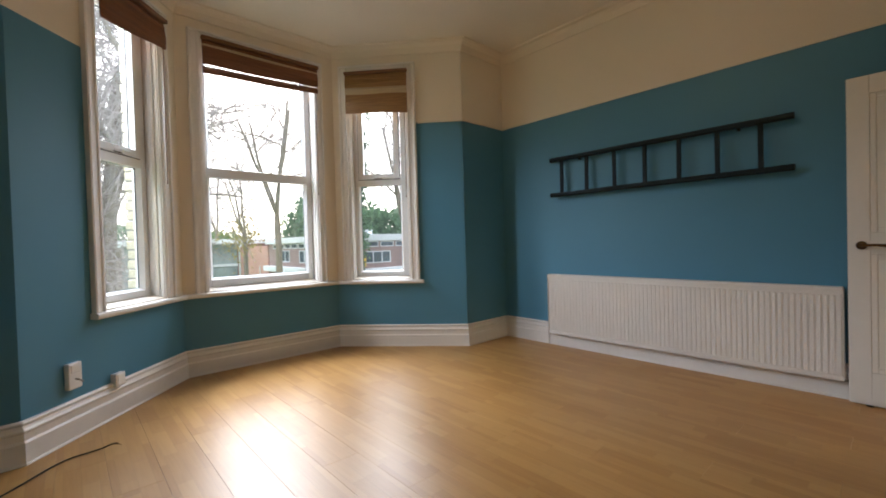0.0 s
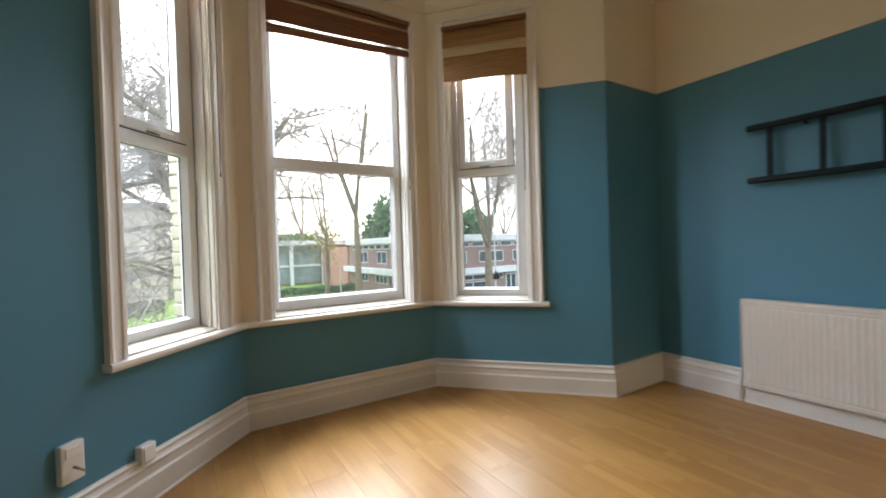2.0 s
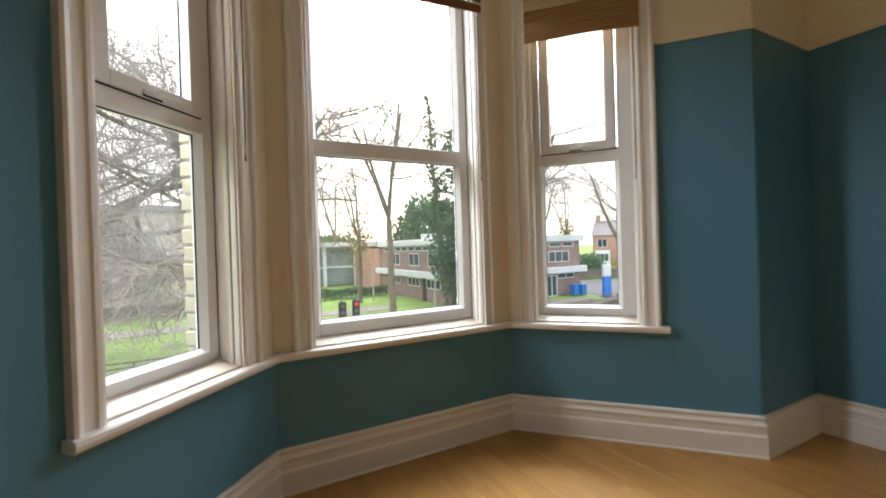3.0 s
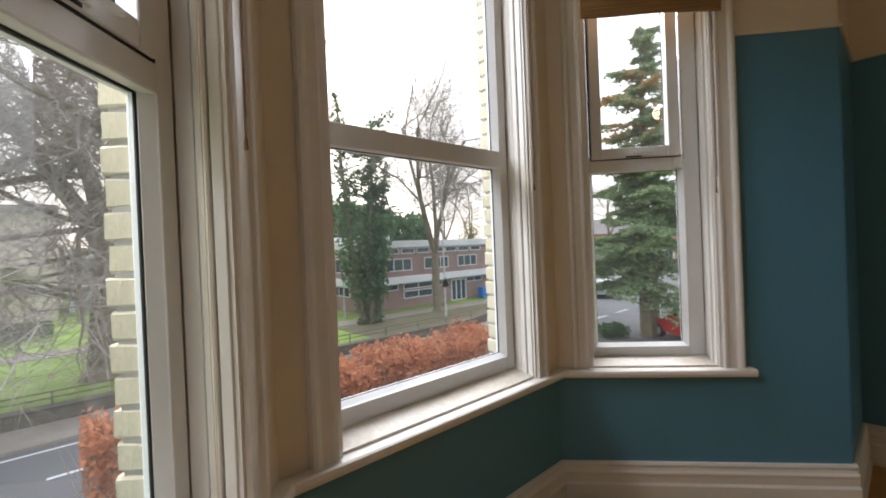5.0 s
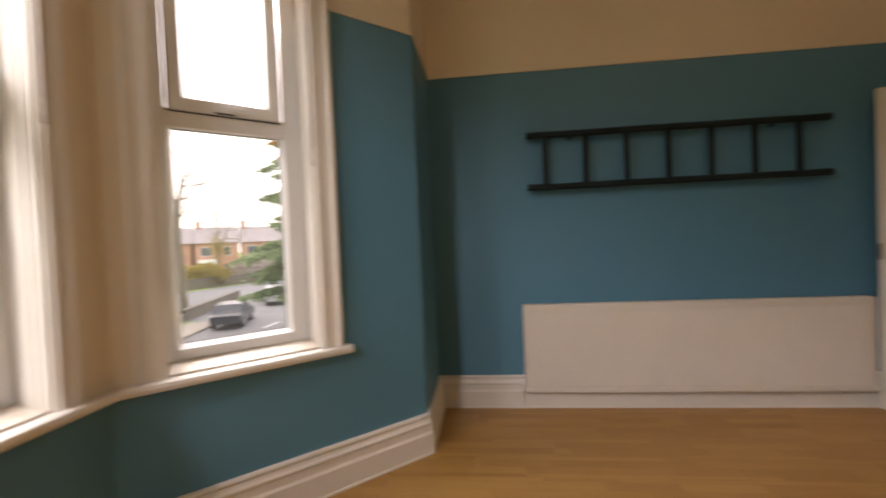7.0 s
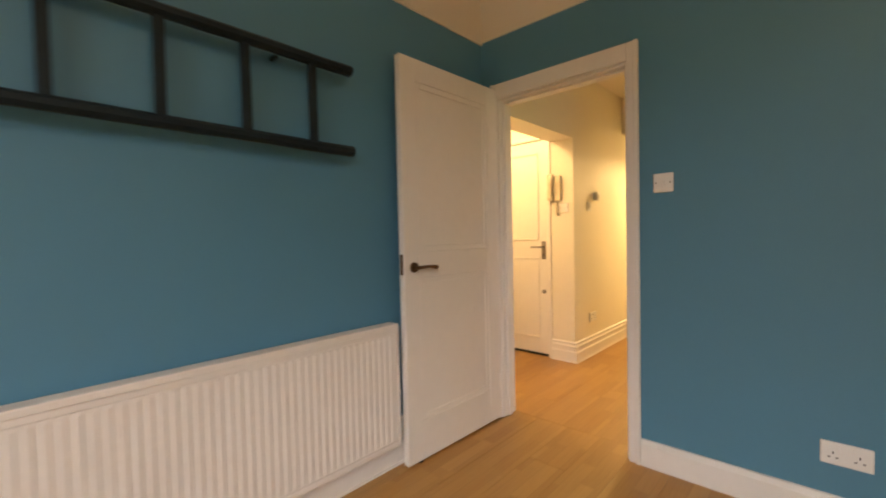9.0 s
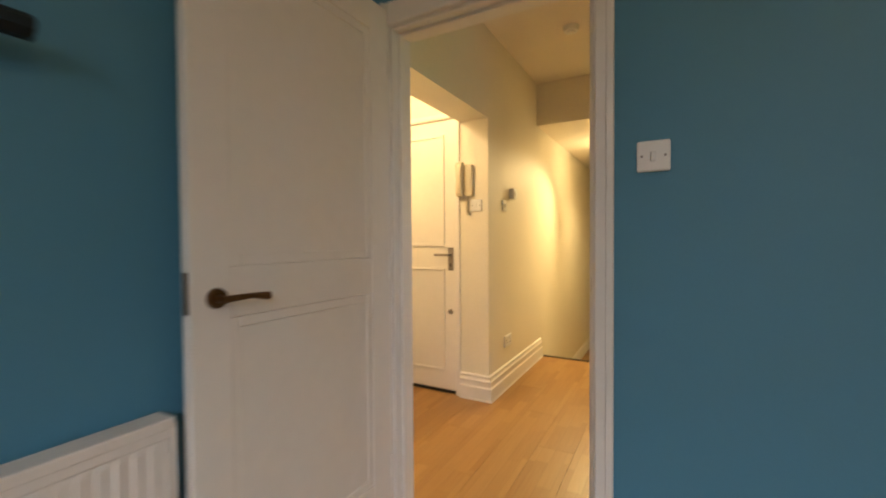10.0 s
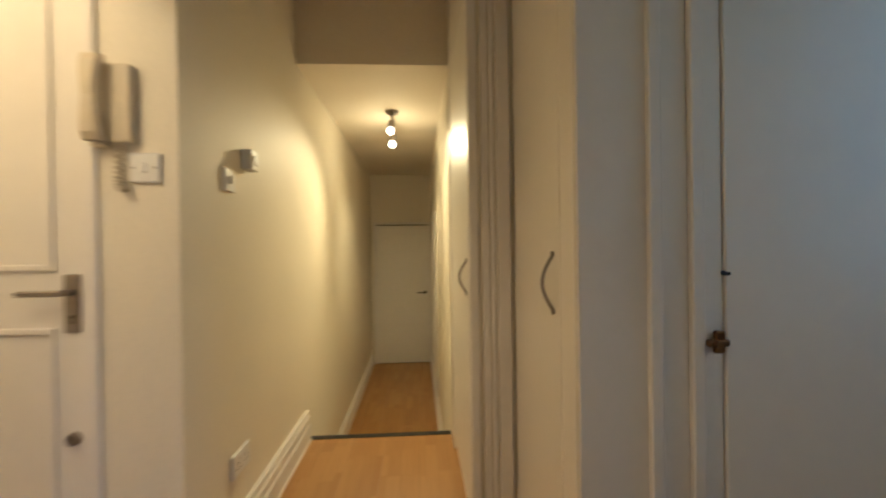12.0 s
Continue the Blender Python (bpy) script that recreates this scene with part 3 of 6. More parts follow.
blind("dark brown wide woven blind raised crookedly", MC, 0.195, 1.232, 2.565, 2.612, 2.885, [(0.0, 0.12, -0.055, BLINDDARK), (0.05, 0.28, -0.050, BLINDPALE), (0.18, 0.74, -0.062, BLINDDARK), (0.77, 1.0, -0.058, BLINDDARK)], None, 1.212, 1.62)
blind("tan woven bamboo blind bunched at the window head", MR, 0.160, 0.808, 2.440, 2.418, 2.862, [(0.0, 0.20, -0.058, BLINDCLOTH), (0.12, 0.36, -0.070, BLINDCLOTH), (0.28, 0.52, -0.064, BLINDPALE), (0.42, 1.0, -0.060, BLINDCLOTH)], None, 0.770, 1.58)

# thin double cord that hangs down beside the narrow window
cord = thing("blind_cord", "pale looped blind cord hanging beside the window", "cord")
for dx in (0.0, 0.012):
    bm = bmesh.new()
    pts = [Vector((1.118 - dx * 0.5, 0.035, 2.5)), Vector((1.112 - dx, 0.030, 1.7)), Vector((1.106 - dx, 0.028, 1.1)), Vector((1.098 - dx * 0.3, 0.026, 0.76))]
    for a, c in zip(pts, pts[1:]):
        cylinder(bm, a, c, 0.0016, n=6)
    bm.transform(ML)
    part("cord_strand", bm, CREAM, cord)

# ---- brick piers outside the bay ----
BRICK = material("cream_brick", (0.52, 0.46, 0.32), 0.85, var=0.35, scale=7, fine=60, bump=0.6, bump_scale=60, tint=(0.38, 0.34, 0.25))
YF = 3.577 + T
for plan in ([(T + 0.003, -0.13), (T + 0.11, -0.13), (T + 0.11, YF + 0.002), (T + 0.003, YF + 0.002)],
             [(XL - T - 0.11, -0.13), (XL - T - 0.003, -0.13), (XL - T - 0.003, YF + 0.002), (XL - T - 0.11, YF + 0.002)],
             [(-0.20, YF + 0.003), (T + 0.11, YF + 0.003), (T + 0.11, YF + 0.11), (-0.20, YF + 0.11)],
             [(XL - T - 0.11, YF + 0.003), (-4.33, YF + 0.003), (-4.33, YF + 0.11), (XL - T - 0.11, YF + 0.11)]):
    structure(slab("wall_outer", BRICK, plan, -3.5, CEIL + 0.2), "cream brick outer face of the house", "wall")
# brick skin of the bay below its windows
for m_, ln_, s0, s1 in ((ML, LEN, 0.0, SK), (MC, LENC, -SK, SK), (MR, LEN, -SK, 0.0)):
    bm = bmesh.new()
    prism(bm, [(s0, TB + 0.003), (ln_ + s1, TB + 0.003), (ln_ + s1 * 1.2, TB + 0.05), (s0 * 1.2, TB + 0.05)], -3.5, SILL - 0.12)
    bm.transform(m_)
    structure(link_mesh("wall_outer", bm, BRICK), "cream brick outer face of the bay below its windows", "wall")
MORTAR = material("mortar", (0.30, 0.28, 0.25), 0.9, var=0.3, bump=0.5)
random.seed(4)
brick_meshes = []
for i in range(5):
    bm = bmesh.new()
    add_box(bm, (-0.1075, -0.051, -0.0325), (0.1075, 0.051, 0.0325), bevel=0.005)
    for v in bm.verts:
        v.co += Vector((random.uniform(-1, 1), random.uniform(-1, 1), random.uniform(-1, 1))) * 0.0025
    me = bpy.data.meshes.new("brick")
    bm.to_mesh(me)
    bm.free()
    me.materials.append(BRICK)
    brick_meshes.append(me)


def brick_reveal(m, x, side, y0, y1):
    """Cream bricks on the outer reveal of an opening; side is the way the face looks along the wall."""
    pier = thing("brick_pier", "cream brick reveal outside the bay window", "brick pier", "bay piers", "structure")
    bm = bmesh.new()
    xs = sorted((x - 0.008 * side, x - 0.10 * side))
    add_box(bm, (xs[0], y0, SILL - 0.1), (xs[1], y1 - 0.012, HEAD + 0.1))
    bm.transform(m)
    part("mortar_core", bm, MORTAR, pier)
    z, i = SILL - 0.06, 0
    while z < HEAD + 0.05:
        o = new("brick", brick_meshes[i % 5])
        o.parent = pier
        o.matrix_basis = m @ pose(x - 0.05 * side + random.uniform(-0.002, 0.002), (y0 + y1) / 2 + (0.0 if i % 2 else 0.006), z + 0.0325, 0, 0, 90 + random.uniform(-0.6, 0.6)) @ Matrix.Diagonal(((y1 - y0) / 0.215, 0.92, 1, 1))
        z += 0.0755
        i += 1


for m_, op_ in ((ML, OPL), (MC, OPC), (MR, OPR)):
    brick_reveal(m_, op_[1] - 0.028, -1, 0.188, TB + 0.012)
    brick_reveal(m_, op_[0] + 0.028, 1, 0.188, TB + 0.012)

# ---- the room's things ----


def radiator(label, m, length, height, ridges):
    """A ribbed panel radiator in its own frame: x along, front towards -y, base at z = 0."""
    r = thing("radiator", label, "radiator")
    bm = bmesh.new()
    pitch = (length - 0.06) / ridges
    pts = [(0.0, -0.030), (0.012, -0.045), (0.030, -0.045)]
    for i in range(ridges):
        x = 0.03 + i * pitch
        pts += [(x + pitch * 0.22, -0.045), (x + pitch * 0.32, -0.0488), (x + pitch * 0.68, -0.0488), (x + pitch * 0.78, -0.045)]
    pts += [(length - 0.030, -0.045), (length - 0.012, -0.045), (length, -0.030)]
    lo, hi = 0.035, height - 0.045
    rows = [[bm.verts.new((x, max(y, -0.045) if z in (lo, hi) else y, z)) for x, y in pts] for z in (lo, lo + 0.012, hi - 0.012, hi)]
    for a, b in zip(rows, rows[1:]):
        for j in range(len(pts) - 1):
            bm.faces.new((a[j], a[j + 1], b[j + 1], b[j]))
    add_box(bm, (0.0, -0.0455, 0.0), (length, -0.012, lo + 0.004), bevel=0.008, seg=2)
    add_box(bm, (0.0, -0.0455, hi - 0.004), (length, -0.012, height), bevel=0.008, seg=2)
    add_box(bm, (0.004, -0.030, 0.02), (length - 0.004, -0.010, height - 0.02))
    bm.transform(m)
    part("panel", bm, RADPAINT, r)
    bm = bmesh.new()
    add_box(bm, (0.002, -0.052, height - 0.022), (length - 0.002, 0.016, height + 0.004), bevel=0.004, seg=2)
    bm.transform(m)
    part("top_grille", bm, RADPAINT, r, "pressed steel top cover")
    for x in (-0.002, length - 0.004):
        bm = bmesh.new()
        add_box(bm, (x, -0.050, 0.012), (x + 0.006, 0.012, height - 0.01), bevel=0.002)
        bm.transform(m)
        part("side_panel", bm, RADPAINT, r)
    for x in (0.3, length / 2, length - 0.3):
        bm = bmesh.new()
        add_box(bm, (x - 0.02, -0.012, 0.05), (x + 0.02, 0.030, height - 0.1))
        bm.transform(m)
        part("bracket", bm, RADPAINT, r)
    bm = bmesh.new()
    cylinder(bm, (-0.022, -0.02, -0.112), (-0.022, -0.02, 0.06), 0.0075, n=10)
    cylinder(bm, (-0.03, -0.02, 0.052), (0.012, -0.02, 0.052), 0.010, n=10)
    bm.transform(m)
    part("pipe", bm, RADPAINT, r, "white painted feed pipe")
    bm = bmesh.new()
    cylinder(bm, (-0.022, -0.02, 0.055), (-0.022, -0.02, 0.085), 0.013, 0.011, n=12)
    bm.transform(m)
    part("valve", bm, PLASTIC, r, "small white radiator valve")
    return r


# frame along the wall from the bay end to the door end, front to the room
MRAD = Matrix(((0, 1, 0, -0.030), (-1, 0, 0, 2.975), (0, 0, 1, 0.118), (0, 0, 0, 1)))
radiator("long cream ribbed panel radiator under the ladder", MRAD, 2.172, 0.598, 64)

ladder = thing("ladder", "dark painted wooden ladder hung flat on the blue wall", "ladder")
for z, h in ((1.858, 0.044), (1.512, 0.044)):
    bm = bmesh.new()
    n = 26
    rings = []
    for i in range(n + 1):
        y = 1.030 + (2.914 - 1.030) * i / n
        w = 0.003 * noise.noise(Vector((y * 2.1, z, 0)))
        r = []
        for k in range(8):
            a = 2 * math.pi * k / 8 + math.pi / 8
            jit = 1 + 0.09 * noise.noise(Vector((y * 9, k, z)))
            r.append(bm.verts.new((-0.066 + 0.027 * jit * math.cos(a), y, z + w + h / 2 * jit * math.sin(a))))
        rings.append(r)
    for a, b in zip(rings, rings[1:]):
        for k in range(8):
            bm.faces.new((a[k], a[(k + 1) % 8], b[(k + 1) % 8], b[k]))
    bm.faces.new(rings[0])
    bm.faces.new(rings[-1])
    bmesh.ops.recalc_face_normals(bm, faces=bm.faces)
    part("rail", bm, DARKWOOD, ladder)
for i in range(7):
    y = 2.792 - 0.2632 * i
    bm = bmesh.new()
    add_box(bm, (-0.076, y - 0.016, 1.515), (-0.054, y + 0.016, 1.855), bevel=0.005, seg=2)
    for v in bm.verts:
        v.co.y += 0.004 * noise.noise(Vector((i, v.co.z * 5, 0)))
    part("rung", bm, DARKWOOD, ladder)
for y in (1.35, 2.62):
    bm = bmesh.new()
    add_box(bm, (-0.045, y - 0.008, 1.828), (0.0, y + 0.008, 1.842), bevel=0.002)
    part("wall_hook", bm, DARKWOOD, ladder)


def lever_handle(bm, x, y, z, d, out, m=None):
    """A round rose and a lever pointing along d, on a face that looks along out (both in the y = across sense)."""
    cylinder(bm, (x, y, z), (x + out * 0.010, y, z), 0.026, 0.024, n=20)
    cylinder(bm, (x + out * 0.008, y, z), (x + out * 0.046, y, z), 0.010, 0.009, n=12)
    cylinder(bm, (x + out * 0.042, y - d * 0.008, z), (x + out * 0.044, y + d * 0.070, z + 0.002), 0.009, 0.007, n=12)
    cylinder(bm, (x + out * 0.044, y + d * 0.066, z + 0.002), (x + out * 0.042, y + d * 0.118, z - 0.004), 0.007, 0.011, n=12)


def panel_frame(bm, y0, y1, z0, z1, x, out, wdt=0.020, thick=0.009):
    """A planted bead round a door panel."""
    for lo, hi in (((x, y0, z0), (x + out * thick, y0 + wdt, z1)), ((x, y1 - wdt, z0), (x + out * thick, y1, z1)), ((x, y0 + wdt, z0), (x + out * thick, y1 - wdt, z0 + wdt)), ((x, y0 + wdt, z1 - wdt), (x + out * thick, y1 - wdt, z1))):
        l2 = [min(a, b) for a, b in zip(lo, hi)]
        h2 = [max(a, b) for a, b in zip(lo, hi)]
        add_box(bm, l2, h2, bevel=0.004, seg=2)


# open door leaf: hinged beside the corner, standing along the radiator wall
door = thing("door_1", "white painted panel door standing open into the room", "door", kind="structure")
LEAF = Matrix.Translation((-0.121, 0.024, 0.0)) @ Matrix.Rotation(radians(-1.1), 4, "Z")
LW, LH = 0.756, 2.005
bm = bmesh.new()
for lo, hi in (((0, 0, 0.012), (0.036, 0.10, LH)), ((0, LW - 0.10, 0.012), (0.036, LW, LH)), ((0, 0.10, 0.012), (0.036, LW - 0.10, 0.21)), ((0, 0.10, LH - 0.11), (0.036, LW - 0.10, LH)), ((0, 0.10, 0.93), (0.036, LW - 0.10, 1.06))):
    add_box(bm, lo, hi, bevel=0.002)
bm.transform(LEAF)
leaf = part("door_leaf", bm, DOORPAINT, door)
for z0, z1 in ((0.21, 0.93), (1.06, LH - 0.11)):
    bm = bmesh.new()
    add_box(bm, (0.007, 0.098, z0 - 0.002), (0.029, LW - 0.098, z1 + 0.002))
    panel_frame(bm, 0.10, LW - 0.10, z0, z1, 0.009, -1, 0.030, 0.006)
    bm.transform(LEAF)
    part("door_panel", bm, DOORPAINT, door)
bm = bmesh.new()
lever_handle(bm, 0.0, LW - 0.062, 0.984, -1, -1)
bm.transform(LEAF)
part("door_handle", bm, BRASS, door, "dark aged brass lever handle on a round rose")
bm = bmesh.new()
add_box(bm, (0.008, LW - 0.001, 0.95), (0.028, LW + 0.0015, 1.05))
bm.transform(LEAF)
part("latch_plate", bm, BRASS, door)
bm = bmesh.new()
cylinder(bm, (0.018, LW - 0.09, 0.0), (0.018, LW - 0.09, 0.014), 0.018, 0.014, n=12)
bm.transform(LEAF)
part("door_stop", bm, RUBBER, door, "small dark stop under the leaf")
for z in (0.24, 1.02, 1.80):
    bm = bmesh.new()
    cylinder(bm, (-0.004, 0.0, z - 0.045), (-0.004, 0.0, z + 0.045), 0.006, n=10)
    bm.transform(LEAF)
    part("hinge", bm, DOORPAINT, door)

door_frame = thing("door_frame", "white painted door lining and moulded architrave", "door frame", kind="structure")
for x0, x1 in ((DX0, DX0 + 0.022), (DX1 - 0.022, DX1)):
    box("jamb", GLOSS, (x0, -0.130, 0.0), (x1, 0.0, DH), door_frame)
box("head_lining", GLOSS, (DX0 + 0.022, -0.130, DH - 0.022), (DX1 - 0.022, 0.0, DH), door_frame)
for lo, hi in (((DX0 + 0.022, -0.075, 0), (DX0 + 0.034, -0.040, DH - 0.022)), ((DX1 - 0.034, -0.075, 0), (DX1 - 0.022, -0.040, DH - 0.022)), ((DX0 + 0.034, -0.075, DH - 0.034), (DX1 - 0.034, -0.040, DH - 0.022))):
    box("door_stop_bead", GLOSS, lo, hi, door_frame)
for sy, s in ((0.0, 1), (-0.130, -1)):
    for x0, x1 in ((DX0 - 0.044, DX0 + 0.010), (DX1 - 0.010, DX1 + 0.026)):
        ys = sorted((sy, sy + s * 0.018))
        a = box("architrave", GLOSS, (x0, ys[0], 0.0), (x1, ys[1], DH + 0.078), door_frame, bevel=0.005, seg=2)
        ys = sorted((sy + s * 0.0175, sy + s * 0.024))
        xo = x0 if x0 < DX0 else x1 - 0.022
        box("architrave_bead", GLOSS, (xo, ys[0], 0.0), (xo + 0.022, ys[1], DH + 0.078), door_frame, bevel=0.004, seg=2)
    ys = sorted((sy, sy + s * 0.0175))
    box("architrave", GLOSS, (DX0 + 0.010, ys[0], DH - 0.010), (DX1 - 0.010, ys[1], DH + 0.078), door_frame, bevel=0.005, seg=2)
box("strike_plate", BRASS, (DX0 + 0.021, -0.030, 0.960), (DX0 + 0.0236, -0.012, 1.005), door_frame)

# ---- sockets, switch and cable in the room ----


def plate(name, label, category, m, w, h, depth, group=""):
    """A wall plate in its own frame: x along the wall, z up, front towards -y."""
    t = thing(name, label, category, group)
    bm = bmesh.new()
    add_box(bm, (-w / 2, -depth, -h / 2), (w / 2, 0.0, h / 2), bevel=min(0.006, depth * 0.45), seg=2)
    bm.transform(m)
    part("face_plate", bm, PLASTIC, t)
    return t


def on(m, x, y, z):
    return m @ Matrix.Translation((x, y, z))


def screw(t, m, x, z, depth):
    bm = bmesh.new()
    cylinder(bm, (x, -depth + 0.0015, z), (x, -depth - 0.001, z), 0.0038, n=10)
    bm.transform(m)
    part("screw", bm, STEEL, t)


m1 = on(ML, 0.290, 0.0, 0.362)
t = plate("cable_outlet", "white wall outlet with a cut cable stub", "wall outlet", m1, 0.088, 0.150, 0.030)
bm = bmesh.new()
cylinder(bm, (0.0, -0.028, -0.018), (0.002, -0.052, -0.024), 0.005, n=8)
cylinder(bm, (0.002, -0.050, -0.024), (0.020, -0.056, -0.040), 0.004, n=8)
bm.transform(m1)
part("cable_stub", bm, STEEL, t, "short cut cable end")
bm = bmesh.new()
add_box(bm, (-0.030, -0.034, 0.02), (0.030, -0.029, 0.062), bevel=0.002)
bm.transform(m1)
part("cover", bm, PLASTIC, t)
m1 = on(ML, 0.612, 0.0, 0.235)
t = plate("junction_box", "small white cable box above the skirting", "junction box", m1, 0.080, 0.085, 0.040)
bm = bmesh.new()
add_box(bm, (-0.030, -0.044, -0.034), (0.030, -0.039, 0.034), bevel=0.002)
bm.transform(m1)
part("lid", bm, PLASTIC, t)

MDOOR = Matrix(((-1, 0, 0, 0), (0, -1, 0, 0), (0, 0, 1, 0), (0, 0, 0, 1)))
m1 = on(MDOOR, 1.038, 0.0, 1.358)
t = plate("light_switch", "square white light switch on the blue wall", "light switch", m1, 0.086, 0.088, 0.012)
bm = bmesh.new()
add_box(bm, (-0.007, -0.019, -0.014), (0.007, -0.011, 0.014), m=Matrix.Rotation(radians(6), 4, "X"), bevel=0.002)
bm.transform(m1)
part("rocker", bm, PLASTIC, t)
for x in (-0.030, 0.030):
    screw(t, m1, x, 0.0, 0.012)


def socket(m, group="sockets"):
    t = plate("double_socket", "white double power socket with switches", "power socket", m, 0.146, 0.086, 0.012, group)
    for cx in (-0.036, 0.036):
        bm = bmesh.new()
        for dx, dz, w, h in ((0, 0.004, 0.004, 0.009), (-0.011, -0.014, 0.008, 0.004), (0.011, -0.014, 0.008, 0.004)):
            add_box(bm, (cx + dx - w / 2, -0.0128, dz - h / 2), (cx + dx + w / 2, -0.0118, dz + h / 2))
        bm.transform(m)
        part("pin_holes", bm, RUBBER, t)
        bm = bmesh.new()
        add_box(bm, (cx + 0.016 * (1 if cx < 0 else -1) - 0.005, -0.016, 0.012), (cx + 0.016 * (1 if cx < 0 else -1) + 0.005, -0.011, 0.030), bevel=0.0015)
        bm.transform(m)
        part("switch", bm, PLASTIC, t)
    return t


socket(on(MDOOR, 1.650, 0.0, 0.290))

cable = thing("floor_cable", "loose dark cable with a bare end on the floor", "cable")
bm = bmesh.new()
pts = [Vector(p) for p in ((-4.30, 3.05, 0.006), (-4.05, 3.15, 0.005), (-3.90, 3.285, 0.005), (-3.80, 3.40, 0.005), (-3.72, 3.465, 0.005), (-3.64, 3.475, 0.006), (-3.585, 3.468, 0.012), (-3.545, 3.468, 0.020), (-3.525, 3.462, 0.022))]
fine = []
for i in range(len(pts) - 1):
    p0, p1, p2, p3 = pts[max(i - 1, 0)], pts[i], pts[i + 1], pts[min(i + 2, len(pts) - 1)]
    for k in range(5):
        u = k / 5
        fine.append(0.5 * ((2 * p1) + (p2 - p0) * u + (2 * p0 - 5 * p1 + 4 * p2 - p3) * u * u + (3 * p1 - p0 - 3 * p2 + p3) * u ** 3))
fine.append(pts[-1])
for a, b in zip(fine, fine[1:]):
    cylinder(bm, a, b + (b - a) * 0.08, 0.0042, n=8)
part("cable_sheath", bm, RUBBER, cable)
bm = bmesh.new()
cylinder(bm, pts[-1], pts[-1] + Vector((0.012, -0.004, -0.004)), 0.0052, 0.004, n=10)
cylinder(bm, pts[-1] + Vector((0.011, -0.004, -0.004)), pts[-1] + Vector((0.024, -0.012, -0.014)), 0.0016, n=6)
part("connector", bm, BRASS, cable, "bare metal cable connector")
# small dark pipe clips and nail marks on the skirting
for x in (0.32, 0.62, 1.0):
    bm = bmesh.new()
    cylinder(bm, (x, -0.0235, 0.030), (x, -0.027, 0.030), 0.005, 0.004, n=8)
    bm.transform(MR)
    tagged(link_mesh("nail_head", bm, STEEL), "dull nail head in the white skirting board", "nail", "skirting nails")

# ---- hall beyond the door ----
HX, HY, HC, HB = 0.020, -1.315, 2.56, 2.175
LOW = -0.525
structure(slab("floor_hall", RUBBER, [(-2.1, -0.13), (-2.1, -2.61), (1.3, -2.61), (1.3, -0.13)], -0.2, -0.012), "beech laminate hall floor", "floor")
structure(slab("floor_corridor", RUBBER, [(-1.0, -2.61), (-1.0, -6.3), (0.2, -6.3), (0.2, -2.61)], LOW - 0.2, LOW - 0.012), "beech laminate floor of the lower corridor", "floor")
structure(slab("ceiling_hall", CEILING, [(-2.1, -0.13), (-2.1, -2.6), (1.3, -2.6), (1.3, -0.13)], HC, HC + 0.2), "cream hall ceiling", "ceiling")
structure(slab("ceiling_corridor", CEILING, [(-1.0, -2.49), (-1.0, -6.3), (0.2, -6.3), (0.2, -2.49)], HB, HB + 0.383), "low cream corridor ceiling with a bulkhead", "ceiling")
structure(slab("wall_hall_left", HALLPAINT, [(HX, HY), (HX, -6.3), (0.2, -6.3), (0.2, HY)], LOW - 0.2, HC), "cream painted corridor wall", "wall")
structure(slab("wall_lobby_left", HALLPAINT, [(1.115, -0.13), (1.115, -1.5), (1.3, -1.5), (1.3, -0.13)], -0.2, HC), "cream painted lobby wall", "wall")
structure(slab("wall_hall_room_side", HALLPAINT, [(DX0 - 0.001, -0.130), (-2.1, -0.130), (-2.1, -0.142), (DX0 - 0.001, -0.142)], -0.2, HC), "cream painted hall face of the room wall", "wall")
structure(slab("wall_hall_room_side", HALLPAINT, [(DX1 + 0.001, -0.130), (1.115, -0.130), (1.115, -0.142), (DX1 + 0.001, -0.142)], -0.2, HC), "cream painted lobby face of the room wall", "wall")
structure(slab("wall_over_door", HALLPAINT, [(DX1 + 0.001, -0.130), (DX0 - 0.001, -0.130), (DX0 - 0.001, -0.142), (DX1 + 0.001, -0.142)], DH + 0.002, HC), "cream painted wall over the doorway", "wall")
structure(slab("hall_beam", HALLPAINT, [(HX, HY), (0.235, HY), (0.235, -0.142), (HX, -0.142)], 1.955, HC), "cream boxed beam across the hall", "beam")
FDX0, FDX1, FDH = 0.262, 1.066, 2.002
structure(slab("wall_front_door", HALLPAINT, [(0.2, HY), (FDX0, HY), (FDX0, HY - 0.18), (0.2, HY - 0.18)], -0.2, HC), "white painted pier beside the front door", "wall")
structure(slab("wall_front_door", HALLPAINT, [(FDX1, HY), (1.3, HY), (1.3, HY - 0.18), (FDX1, HY - 0.18)], -0.2, HC), "cream wall beside the front door", "wall")
structure(slab("wall_front_door", HALLPAINT, [(FDX0, HY), (FDX1, HY), (FDX1, HY - 0.18), (FDX0, HY - 0.18)], FDH, HC), "cream wall over the front door", "wall")
structure(slab("wall_outside_door", HALLPAINT, [(0.2, HY - 0.18), (1.3, HY - 0.18), (1.3, HY - 0.24), (0.2, HY - 0.24)], -0.2, HC), "plain wall closing the landing", "wall")
structure(slab("wall_corridor_right", HALLPAINT, [(-0.84, -2.55), (-1.0, -2.55), (-1.0, -6.3), (-0.84, -6.3)], LOW - 0.2, HB), "cream painted corridor wall", "wall")
structure(slab("wall_corridor_end", HALLPAINT, [(-0.84, -6.1), (-0.84, -6.3), (HX, -6.3), (HX, -6.1)], LOW - 0.2, HB), "cream painted corridor end wall", "wall")
